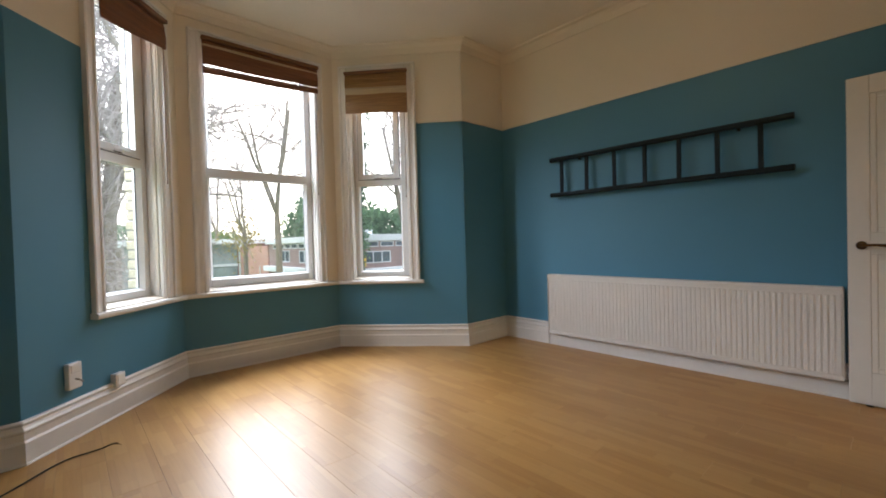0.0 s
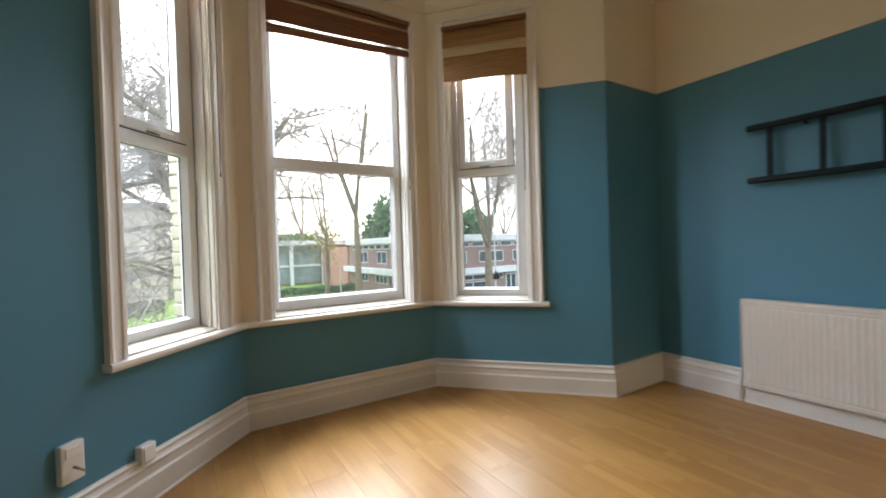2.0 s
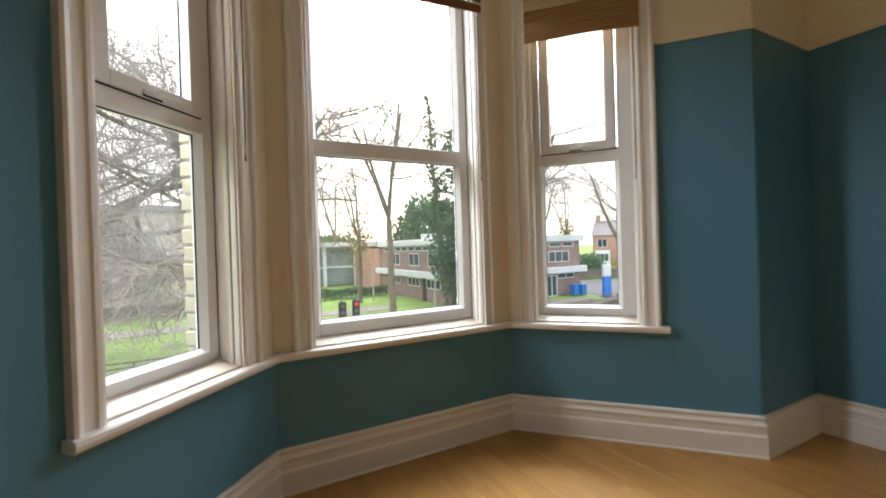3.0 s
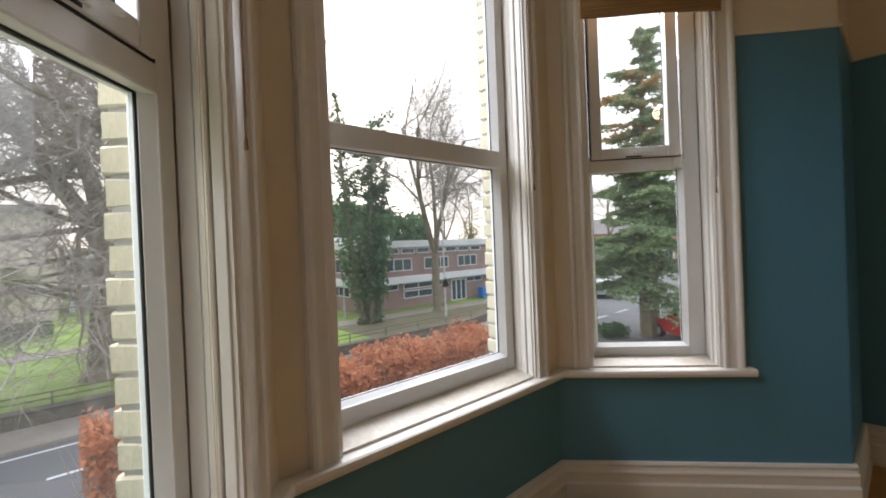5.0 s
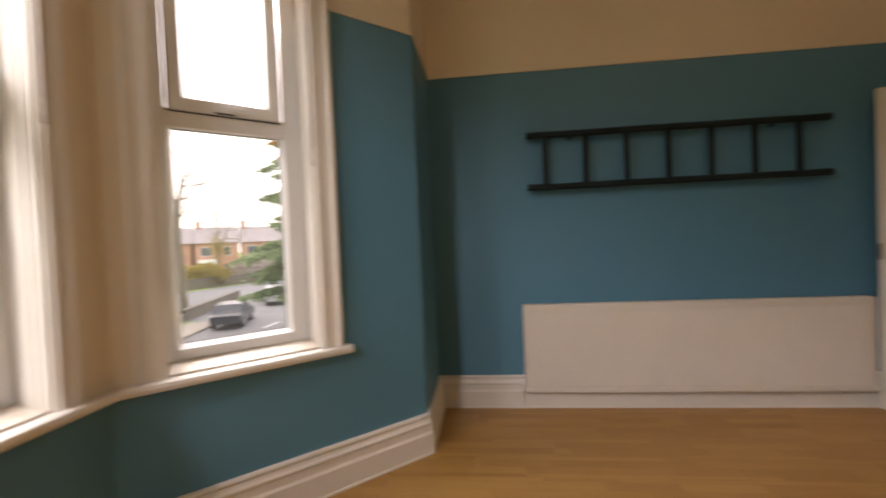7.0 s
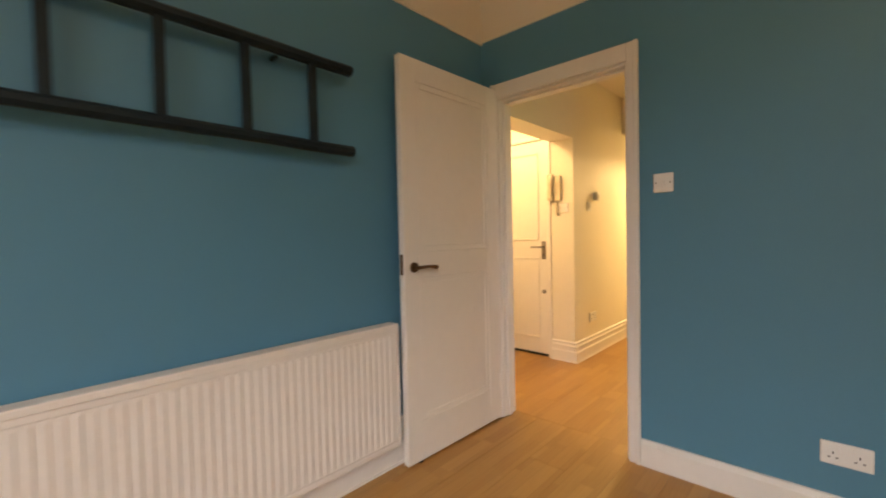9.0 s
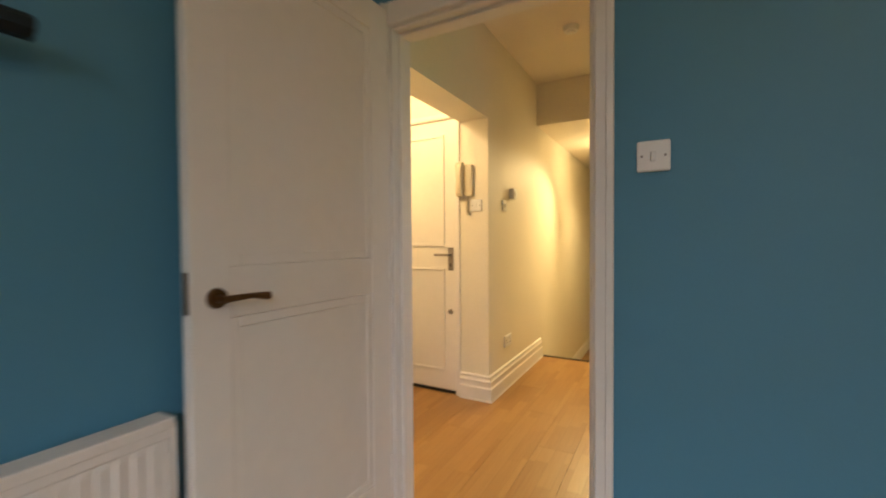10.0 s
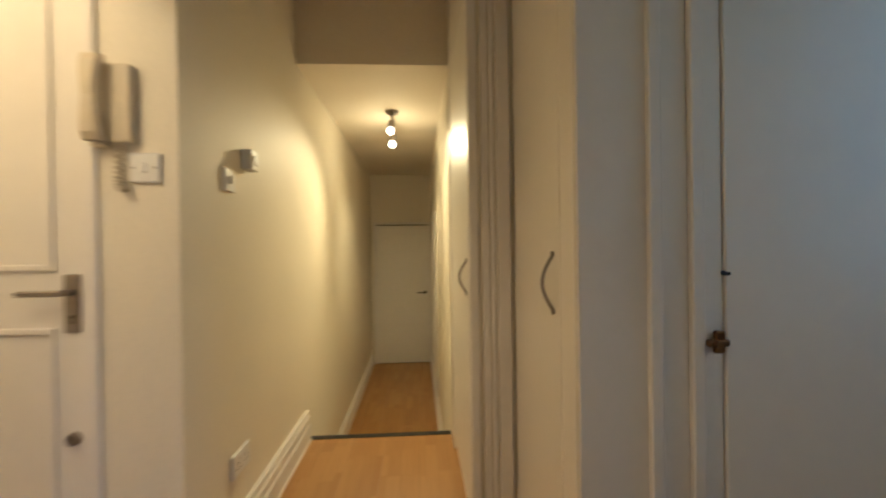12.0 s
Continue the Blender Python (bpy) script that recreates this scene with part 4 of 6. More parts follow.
# an assumed, unseen window is added to the hall's end wall for side daylight
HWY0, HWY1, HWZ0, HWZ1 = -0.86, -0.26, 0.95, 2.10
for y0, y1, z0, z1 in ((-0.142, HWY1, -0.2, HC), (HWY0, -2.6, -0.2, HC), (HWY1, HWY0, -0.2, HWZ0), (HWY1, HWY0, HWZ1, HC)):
    structure(slab("wall_hall_end", HALLPAINT, [(-2.1, y0), (-2.1, y1), (-2.2, y1), (-2.2, y0)], z0, z1), "plain wall closing the hall round the added window", "wall")
hall_window = thing("window_4", "assumed unseen window at the end of the hall, added for side daylight", "window", kind="structure")
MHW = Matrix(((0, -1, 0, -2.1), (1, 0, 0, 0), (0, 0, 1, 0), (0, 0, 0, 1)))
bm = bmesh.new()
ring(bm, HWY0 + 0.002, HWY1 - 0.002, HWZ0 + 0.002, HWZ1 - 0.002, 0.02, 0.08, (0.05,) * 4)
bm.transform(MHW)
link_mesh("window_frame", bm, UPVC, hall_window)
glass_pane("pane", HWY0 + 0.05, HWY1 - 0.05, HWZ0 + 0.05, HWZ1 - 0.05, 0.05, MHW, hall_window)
structure(slab("wall_cupboard_back", HALLPAINT, [(-1.0, -2.5), (-2.1, -2.5), (-2.1, -2.6), (-1.0, -2.6)], -0.2, HC), "plain wall behind the cupboards", "wall")

# steps down to the corridor
for i in range(2):
    z = LOW * (i + 1) / 3
    s_ = structure(box("stair_step", GLOSS, (-0.84, -2.61 - 0.24 * (i + 1), LOW), (HX, -2.61 - 0.24 * i, z), bevel=0.004), "step down to the lower corridor", "step")
nosing = thing("stair_nosing", "dark metal nosing strip at the top of the steps", "stair nosing", kind="structure")
box("nosing_strip", RUBBER, (-0.838, -2.632, -0.030), (HX - 0.002, -2.585, 0.004), nosing, bevel=0.003)

bm = bmesh.new()
sweep(bm, [(o * 0.9, z * 0.80) for o, z in SKIRT], [(HX, -2.585), (HX, HY), (0.235, HY)])
structure(link_mesh("baseboard", bm, GLOSS), "white moulded hall skirting board", "skirting board")
bm = bmesh.new()
sweep(bm, [(o * 0.9, z * 0.80) for o, z in SKIRT], [(FDX1 + 0.05, HY), (1.115, HY), (1.115, -0.142)])
structure(link_mesh("baseboard", bm, GLOSS), "white lobby skirting board", "skirting board")
bm = bmesh.new()
sweep(bm, [(o * 0.8, LOW + z * 0.6) for o, z in SKIRT], [(HX, -6.1), (HX, -3.09)])
structure(link_mesh("baseboard", bm, GLOSS), "white corridor skirting board", "skirting board")
bm = bmesh.new()
sweep(bm, [(o * 0.8, LOW + z * 0.6) for o, z in SKIRT], [(-0.84, -3.09), (-0.84, -6.1)])
structure(link_mesh("baseboard", bm, GLOSS), "white corridor skirting board", "skirting board")


def xz_box(bm, x0, x1, z0, z1, y, depth, bevel=0.004):
    add_box(bm, (x0, y, z0), (x1, y + depth, z1), bevel=bevel, seg=2)


def flat_bead(bm, x0, x1, z0, z1, y, w=0.018, t_=0.010):
    xz_box(bm, x0, x0 + w, z0, z1, y, t_)
    xz_box(bm, x1 - w, x1, z0, z1, y, t_)
    xz_box(bm, x0 + w, x1 - w, z0, z0 + w, y, t_)
    xz_box(bm, x0 + w, x1 - w, z1 - w, z1, y, t_)


# front door of the flat
fd = thing("door_2", "white two-panel front door with beaded mouldings", "door", kind="structure")
yd = HY - 0.012
box("door_leaf", DOORPAINT, (FDX0 + 0.014, yd - 0.044, 0.022), (FDX1 - 0.012, yd, 1.988), fd, bevel=0.003)
for z0, z1 in ((0.16, 0.915), (1.075, 1.885)):
    bm = bmesh.new()
    flat_bead(bm, FDX0 + 0.105, FDX1 - 0.105, z0, z1, yd)
    part("panel_bead", bm, DOORPAINT, fd)
bm = bmesh.new()
xz_box(bm, FDX0 + 0.035, FDX0 + 0.078, 0.90, 1.065, yd, 0.008, 0.003)
part("handle_plate", bm, STEEL, fd, "rectangular steel handle plate")
bm = bmesh.new()
cylinder(bm, (FDX0 + 0.056, yd + 0.008, 1.015), (FDX0 + 0.056, yd + 0.046, 1.015), 0.009, n=12)
add_box(bm, (FDX0 + 0.050, yd + 0.038, 1.006), (FDX0 + 0.170, yd + 0.052, 1.022), bevel=0.004, seg=2)
part("lever", bm, STEEL, fd, "steel lever handle")
bm = bmesh.new()
cylinder(bm, (FDX0 + 0.056, yd + 0.0075, 0.945), (FDX0 + 0.056, yd + 0.009, 0.945), 0.006, n=12)
add_box(bm, (FDX0 + 0.0535, yd + 0.0075, 0.925), (FDX0 + 0.0585, yd + 0.009, 0.945))
part("keyhole", bm, RUBBER, fd)
bm = bmesh.new()
cylinder(bm, (FDX0 + 0.060, yd, 0.600), (FDX0 + 0.060, yd + 0.014, 0.600), 0.019, 0.016, n=18)
part("lock", bm, STEEL, fd, "round steel lock cylinder")
# near-black strip in place of the shade under the leaf
box("threshold_gap", RUBBER, (FDX0 + 0.012, yd - 0.040, 0.001), (FDX1 - 0.012, yd + 0.004, 0.021), fd, bevel=0)
fdf = thing("door_frame", "white front door frame", "door frame", kind="structure")
for x0, x1 in ((FDX0 - 0.001, FDX0 + 0.012), (FDX1 - 0.010, FDX1 + 0.001)):
    box("jamb", GLOSS, (x0, HY - 0.10, 0.0), (x1, HY + 0.010, FDH), fdf)
box("head_lining", GLOSS, (FDX0 + 0.012, HY - 0.10, 1.992), (FDX1 - 0.010, HY + 0.010, FDH), fdf)
box("architrave", GLOSS, (FDX0 - 0.026, HY, 0.0), (FDX0 + 0.002, HY + 0.014, FDH + 0.03), fdf)
box("architrave", GLOSS, (FDX1 - 0.002, HY, 0.0), (FDX1 + 0.045, HY + 0.014, FDH + 0.03), fdf)
box("architrave", GLOSS, (FDX0 + 0.002, HY, FDH - 0.002), (FDX1 - 0.002, HY + 0.012, FDH + 0.03), fdf)

# entry phone
phone = thing("entry_phone", "cream wall entry phone with its handset on the cradle", "entry phone")
PHONE = material("phone_plastic", (0.66, 0.58, 0.42), 0.42, var=0.1, scale=9, fine=40)
box("base", PHONE, (0.130, HY, 1.425), (0.210, HY + 0.030, 1.645), phone, bevel=0.006, seg=2)
bm = bmesh.new()
rings = []
for i in range(13):
    u = i / 12
    z = 1.428 + 0.232 * u
    bow = 0.020 * math.sin(u * math.pi)
    half = 0.023 + 0.004 * math.cos(u * 2 * math.pi)
    deep = 0.020 + 0.010 * abs(math.cos(u * math.pi)) - (0.008 if i in (0, 12) else 0.0)
    y0 = HY + 0.032 + bow * 0.8
    rings.append([bm.verts.new((0.216 + dx * half, y0 + dy * deep, z)) for dx, dy in ((-0.8, 0), (0.8, 0), (1, 0.2), (1, 0.75), (0.7, 1), (-0.7, 1), (-1, 0.75), (-1, 0.2))])
for ra, rb in zip(rings, rings[1:]):
    for k in range(8):
        bm.faces.new((ra[k], ra[(k + 1) % 8], rb[(k + 1) % 8], rb[k]))
bm.faces.new(rings[0])
bm.faces.new(rings[-1])
bmesh.ops.recalc_face_normals(bm, faces=bm.faces)
part("handset", bm, PHONE, phone, "cream handset")
box("cradle_hook", PHONE, (0.196, HY, 1.416), (0.236, HY + 0.034, 1.428), phone, bevel=0.003)
bm = bmesh.new()
prev = Vector((0.170, HY + 0.014, 1.425))
for i in range(120):
    u = i / 119
    a = u * 2 * math.pi * 15
    c = Vector((0.165 + 0.008 * math.sin(u * 5), HY + 0.018, 1.425 - 0.13 * math.sin(u * math.pi * 0.62)))
    p = c + Vector((0.010 * math.cos(a), 0.010 * math.sin(a), 0))
    cylinder(bm, prev, p, 0.0032, n=5, caps=False)
    prev = p
part("coiled_cord", bm, PHONE, phone, "cream coiled cord")
mfd = Matrix(((-1, 0, 0, 0.107), (0, -1, 0, HY), (0, 0, 1, 1.360), (0, 0, 0, 1)))
t = plate("light_switch", "square white switch plate beside the entry phone", "light switch", mfd, 0.084, 0.084, 0.012)
bm = bmesh.new()
add_box(bm, (-0.007, -0.018, -0.014), (0.007, -0.011, 0.014), bevel=0.002)
bm.transform(mfd)
part("rocker", bm, PLASTIC, t)
for x in (-0.030, 0.030):
    screw(t, mfd, x, 0.0, 0.012)

# on the corridor wall: switch, thermostat, socket (front looks to -x)
MH = Matrix(((0, 1, 0, HX), (-1, 0, 0, 0), (0, 0, 1, 0), (0, 0, 0, 1)))
m1 = on(MH, 1.615, 0.0, 1.375)
t = plate("light_switch", "white hall light switch plate", "light switch", m1, 0.084, 0.084, 0.010)
bm = bmesh.new()
add_box(bm, (-0.007, -0.017, -0.014), (0.007, -0.009, 0.014), bevel=0.002)
bm.transform(m1)
part("rocker", bm, PLASTIC, t)
m1 = on(MH, 1.765, 0.0, 1.475)
t = plate("thermostat", "small white thermostat box on the hall wall", "thermostat", m1, 0.070, 0.080, 0.040)
bm = bmesh.new()
cylinder(bm, (0.0, -0.039, 0.0), (0.0, -0.047, 0.0), 0.022, 0.020, n=18)
bm.transform(m1)
part("dial", bm, PLASTIC, t)
socket(on(MH, 1.675, 0.0, 0.350))

# smoke alarm on the hall ceiling
sa = thing("smoke_alarm", "round white smoke alarm on the hall ceiling", "smoke alarm")
bm = bmesh.new()
cylinder(bm, (-0.48, -1.58, HC - 0.032), (-0.48, -1.58, HC), 0.046, 0.054, n=28)
part("body", bm, PLASTIC, sa)
bm = bmesh.new()
cylinder(bm, (-0.48, -1.58, HC - 0.040), (-0.48, -1.58, HC - 0.031), 0.024, 0.030, n=20)
part("grille", bm, PLASTIC, sa)

# lobby radiator
radiator("cream panel radiator on the lobby wall", Matrix(((0, 1, 0, 1.085), (-1, 0, 0, -0.28), (0, 0, 1, 0.12), (0, 0, 0, 1))), 0.86, 0.58, 26)

# corridor spotlight bar with two glowing bulbs
BULB = bpy.data.materials.new("lit_bulb")
BULB.use_nodes = True
bb = BULB.node_tree.nodes["Principled BSDF"]
bb.inputs["Emission Color"].default_value = (1.0, 0.80, 0.45, 1)
bb.inputs["Emission Strength"].default_value = 14.0
sp = thing("ceiling_spotlight", "brushed steel ceiling spotlight with two lit bulbs", "spotlight")
bm = bmesh.new()
cylinder(bm, (-0.467, -3.30, HB - 0.022), (-0.467, -3.30, HB), 0.042, 0.050, n=24)
part("ceiling_rose", bm, STEEL, sp)
for y, zb in ((-3.36, 2.035), (-3.58, 1.985)):
    bm = bmesh.new()
    cylinder(bm, (-0.467, -3.30, HB - 0.02), (-0.462, y, zb + 0.075), 0.007, n=10)
    part("arm", bm, STEEL, sp)
    bm = bmesh.new()
    cylinder(bm, (-0.462, y, zb + 0.085), (-0.455, y + 0.01, zb + 0.025), 0.022, 0.030, n=18)
    lampcup = part("shade", bm, STEEL, sp)
    bm = bmesh.new()
    bmesh.ops.create_uvsphere(bm, u_segments=16, v_segments=10, radius=0.026, matrix=Matrix.Translation((-0.452, y + 0.012, zb)))
    part("bulb", bm, BULB, sp, "glowing warm bulb")

# fitting made up for the lobby's added fill lamp, out of view
ll = thing("ceiling_lamp", "lobby ceiling fitting added to go with the unseen fill lamp", "ceiling lamp")
bm = bmesh.new()
cylinder(bm, (0.60, -0.40, HC - 0.03), (0.60, -0.40, HC), 0.035, 0.045, n=20)
part("ceiling_rose", bm, PLASTIC, ll)
bm = bmesh.new()
cylinder(bm, (0.60, -0.40, HC - 0.22), (0.60, -0.40, HC - 0.03), 0.004, n=8)
cylinder(bm, (0.60, -0.40, HC - 0.27), (0.60, -0.40, HC - 0.22), 0.018, 0.015, n=14)
part("lamp_holder", bm, PLASTIC, ll)

# fitting made up for the room's added fill lamp, out of view
rl = thing("ceiling_lamp", "room ceiling fitting added to go with the unseen fill lamp", "ceiling lamp")
bm = bmesh.new()
cylinder(bm, (-2.26, 1.75, CEIL - 0.03), (-2.26, 1.75, CEIL), 0.035, 0.045, n=20)
part("ceiling_rose", bm, PLASTIC, rl)
bm = bmesh.new()
cylinder(bm, (-2.26, 1.75, 2.88), (-2.26, 1.75, CEIL - 0.03), 0.004, n=8)
cylinder(bm, (-2.26, 1.75, 2.83), (-2.26, 1.75, 2.88), 0.018, 0.015, n=14)
part("lamp_holder", bm, PLASTIC, rl)

# end door of the corridor
ed = thing("door_3", "white flush door at the end of the corridor", "door", kind="structure")
box("door_leaf", DOORPAINT, (-0.806, -6.097, LOW + 0.008), (-0.062, -6.062, 1.447), ed)
# near-black strips in place of the shaded gaps above and below the leaf
box("door_gap", RUBBER, (-0.806, -6.098, 1.448), (-0.062, -6.066, 1.456), ed, bevel=0)
box("door_gap", RUBBER, (-0.806, -6.098, LOW + 0.001), (-0.062, -6.063, LOW + 0.008), ed, bevel=0)
for x0, x1 in ((-0.838, -0.808), (-0.060, -0.025)):
    box("jamb", GLOSS, (x0, -6.099, LOW), (x1, -6.052, 1.46), ed)
box("head_lining", GLOSS, (-0.838, -6.099, 1.458), (-0.025, -6.052, 1.49), ed)
bm = bmesh.new()
cylinder(bm, (-0.745, -6.062, 0.485), (-0.745, -6.052, 0.485), 0.025, 0.023, n=16)
cylinder(bm, (-0.745, -6.055, 0.485), (-0.745, -6.022, 0.485), 0.008, n=10)
cylinder(bm, (-0.748, -6.024, 0.485), (-0.635, -6.024, 0.483), 0.009, 0.008, n=10)
part("door_handle", bm, RUBBER, ed, "black lever handle")
# a doorway casing on the corridor's right wall
dc = thing("door_frame", "white door casing on the corridor wall", "door frame", kind="structure")
for y in (-4.35, -5.15):
    box("architrave", GLOSS, (-0.84, y - 0.035, LOW), (-0.822, y + 0.035, 1.50), dc)
box("architrave", GLOSS, (-0.84, -5.115, 1.43), (-0.823, -4.385, 1.50), dc)
box("door_leaf", DOORPAINT, (-0.839, -5.115, LOW + 0.008), (-0.832, -4.385, 1.43), dc)


def bow_handle(bm, x, y, z, h, out):
    prev = None
    for i in range(13):
        u = i / 12
        p = Vector((x + out * 0.030 * math.sin(u * math.pi), y, z - h / 2 + h * u))
        if prev is not None:
            cylinder(bm, prev, p, 0.0048, n=8)
        prev = p
    for e_ in (-1, 1):
        cylinder(bm, (x, y, z + e_ * h / 2), (x + out * 0.006, y, z + e_ * h / 2), 0.007, n=8)


# fitted cupboards along the hall
far = thing("hall_cupboard", "tall cream fitted cupboard with a bow handle by the steps", "cupboard", "hall cupboards")
box("body", HALLPAINT, (-1.42, -2.49, 0.0), (-0.862, -1.592, HC - 0.004), far)
box("cupboard_door", DOORPAINT, (-0.861, -2.40, 0.07), (-0.842, -1.660, 2.06), far)
box("top_door", DOORPAINT, (-0.861, -2.40, 2.07), (-0.842, -1.660, HC - 0.03), far)
box("stile", GLOSS, (-0.861, -1.654, 0.0), (-0.836, -1.592, HC - 0.006), far)
box("stile", GLOSS, (-0.861, -2.488, 0.0), (-0.838, -2.406, HC - 0.006), far)
bm = bmesh.new()
bow_handle(bm, -0.842, -1.705, 1.01, 0.13, 1)
part("handle", bm, STEEL, far, "curved steel bow handle")
bm = bmesh.new()
bow_handle(bm, -0.842, -1.705, 2.35, 0.13, 1)
part("handle", bm, STEEL, far, "curved steel bow handle")
for x0, x1, d in ((-0.872, -0.838, 0.012), (-0.915, -0.885, 0.006), (-0.990, -0.940, 0.014), (-0.935, -0.918, 0.008)):
    box("side_moulding", GLOSS, (x0, -1.5915, 0.0), (x1, -1.5915 + d, HC - 0.006), far)
near = thing("hall_cupboard", "tall cream fitted cupboard with a bow handle by the doorway", "cupboard", "hall cupboards")
box("body", HALLPAINT, (-1.62, -1.588, 0.0), (-1.022, -0.994, HC - 0.004), near)
box("cupboard_door", DOORPAINT, (-1.021, -1.580, 0.07), (-1.002, -1.100, 2.06), near)
box("top_door", DOORPAINT, (-1.021, -1.580, 2.07), (-1.002, -1.100, HC - 0.03), near)
box("stile", DOORPAINT, (-1.021, -1.086, 0.0), (-0.998, -0.994, HC - 0.006), near)
bm = bmesh.new()
bow_handle(bm, -1.002, -1.150, 1.03, 0.15, 1)
part("handle", bm, STEEL, near, "curved steel bow handle")

# cupboard door facing the room, with mouldings and a worn latch
structure(slab("wall_hall_cross", HALLPAINT, [(-1.0, -0.992), (-2.1, -0.992), (-2.1, -1.06), (-1.63, -1.06), (-1.63, -0.9935), (-1.0, -0.9935)], 0.0, HC), "white panelled hall wall", "wall")
cd = thing("door_4", "plain white cupboard door with a small latch", "door", kind="structure")
for x0, x1, d in ((-1.160, -1.000, 0.010), (-1.185, -1.156, 0.024), (-1.250, -1.185, 0.012), (-1.279, -1.250, 0.026)):
    box("architrave", GLOSS, (x0, -0.9915, 0.0), (x1, -0.9915 + d, HC - 0.004), cd)
box("door_leaf", DOORPAINT, (-2.02, -0.9915, 0.010), (-1.330, -0.9915 + 0.018, 2.05), cd)
box("leaf_edge", DOORPAINT, (-1.328, -0.9915, 0.010), (-1.281, -0.9915 + 0.013, 2.05), cd)
bm = bmesh.new()
add_box(bm, (-1.322, -0.974, 0.885), (-1.298, -0.962, 0.935), bevel=0.003)
add_box(bm, (-1.332, -0.974, 0.900), (-1.280, -0.960, 0.916), bevel=0.004)
cylinder(bm, (-1.296, -0.962, 0.908), (-1.296, -0.945, 0.908), 0.008, n=10)
part("latch", bm, BRASS, cd, "small dark metal latch")
bm = bmesh.new()
for dx in (0.0, 0.010):
    cylinder(bm, (-1.336 + dx, -0.9745, 1.06), (-1.336 + dx, -0.9725, 1.061), 0.006, n=10)
part("screw_hole", bm, RUBBER, cd, "dark empty screw holes")

# ---- outside ----
G = -3.5
GRASS = material("lawn", (0.20, 0.32, 0.045), 0.9, var=0.4, scale=0.5, fine=9, bump=0.5, bump_scale=30, tint=(0.09, 0.15, 0.03))
ASPHALT = material("asphalt", (0.115, 0.12, 0.125), 0.75, var=0.25, scale=0.4, fine=30, bump=0.3, bump_scale=60)
PAVING = material("paving", (0.24, 0.22, 0.19), 0.85, var=0.3, scale=0.7, fine=12, bump=0.3, bump_scale=40)
STONE = material("dark_stone", (0.13, 0.115, 0.09), 0.9, var=0.45, scale=1.5, fine=10, bump=0.6, bump_scale=20)
BARK = material("bark", (0.20, 0.165, 0.115), 0.9, var=0.5, scale=3, fine=25, bump=0.8, bump_scale=20, tint=(0.11, 0.10, 0.065))
TWIG = material("twigs", (0.36, 0.315, 0.285), 0.9, var=0.35, scale=2, fine=10)
IVY = material("ivy_leaves", (0.115, 0.200, 0.090), 0.6, var=0.6, scale=1.2, fine=6, tint=(0.050, 0.095, 0.052))
FIR = material("fir_needles", (0.29, 0.37, 0.19), 0.8, var=0.6, scale=0.8, fine=5, tint=(0.13, 0.19, 0.11))
RUSTFIR = material("browned_needles", (0.40, 0.25, 0.10), 0.8, var=0.5, scale=0.8, fine=5, tint=(0.30, 0.22, 0.09))
OCHRE = material("ochre_ivy_leaves", (0.30, 0.235, 0.065), 0.7, var=0.5, scale=1.2, fine=7, tint=(0.16, 0.15, 0.05))
RUST = material("beech_hedge_leaves", (0.56, 0.27, 0.145), 0.7, var=0.6, scale=2.4, fine=14, tint=(0.30, 0.115, 0.062))
SHRUB = material("shrub_leaves", (0.10, 0.17, 0.035), 0.7, var=0.5, scale=1.5, fine=8)


def let_light_through(mat, share):
    """Thin leaves pass some of the sky's light on to their other side."""
    n, l = mat.node_tree.nodes, mat.node_tree.links
    b, o = n["Principled BSDF"], n["Material Output"]
    thin_, mixed = n.new("ShaderNodeBsdfTranslucent"), n.new("ShaderNodeMixShader")
    mixed.inputs[0].default_value = share
    if b.inputs["Base Color"].is_linked:
        l.new(b.inputs["Base Color"].links[0].from_socket, thin_.inputs["Color"])
    l.new(b.outputs[0], mixed.inputs[1])
    l.new(thin_.outputs[0], mixed.inputs[2])
    l.new(mixed.outputs[0], o.inputs["Surface"])


for leaf_mat in (IVY, FIR, RUSTFIR, OCHRE, RUST, SHRUB):
    let_light_through(leaf_mat, 0.55)
REDBRICK = material("brown_brick", (0.265, 0.185, 0.160), 0.9, var=0.3, scale=0.8, fine=14, bump=0.3, bump_scale=14)
TERRACE = material("red_terrace_brick", (0.42, 0.235, 0.175), 0.9, var=0.3, scale=0.5, fine=10)
SLATE = material("slate_roof", (0.22, 0.20, 0.20), 0.7, var=0.3, scale=1, fine=10)
FASCIA = material("white_fascia", (0.62, 0.65, 0.66), 0.5, var=0.15, scale=0.6, fine=6)
HALLGLASS = material("pale_hall_glazing", (0.27, 0.33, 0.32), 0.15, var=0.45, scale=0.35, fine=2)
DARKGLASS = material("office_glass", (0.05, 0.07, 0.085), 0.12, var=0.5, scale=0.6, fine=3)
PALEWALL = material("pale_render_wall", (0.60, 0.53, 0.46), 0.85, var=0.2, scale=0.4, fine=6)
POSTPAINT = material("pale_post_paint", (0.45, 0.46, 0.45), 0.5, var=0.2)
CARRED = material("red_car_paint", (0.45, 0.03, 0.02), 0.2, var=0.1)
CARGREY = material("silver_car_paint", (0.42, 0.43, 0.45), 0.25, metal=0.4, var=0.1)
CARDARK = material("dark_car_paint", (0.03, 0.035, 0.045), 0.2, var=0.2)
SIGNBLUE = material("blue_sign", (0.01, 0.16, 0.55), 0.4, var=0.1)
SIGNYELLOW = material("yellow_sign", (0.65, 0.42, 0.03), 0.5, var=0.1)
BLACK = material("black_signal", (0.015, 0.015, 0.016), 0.4, var=0.3)

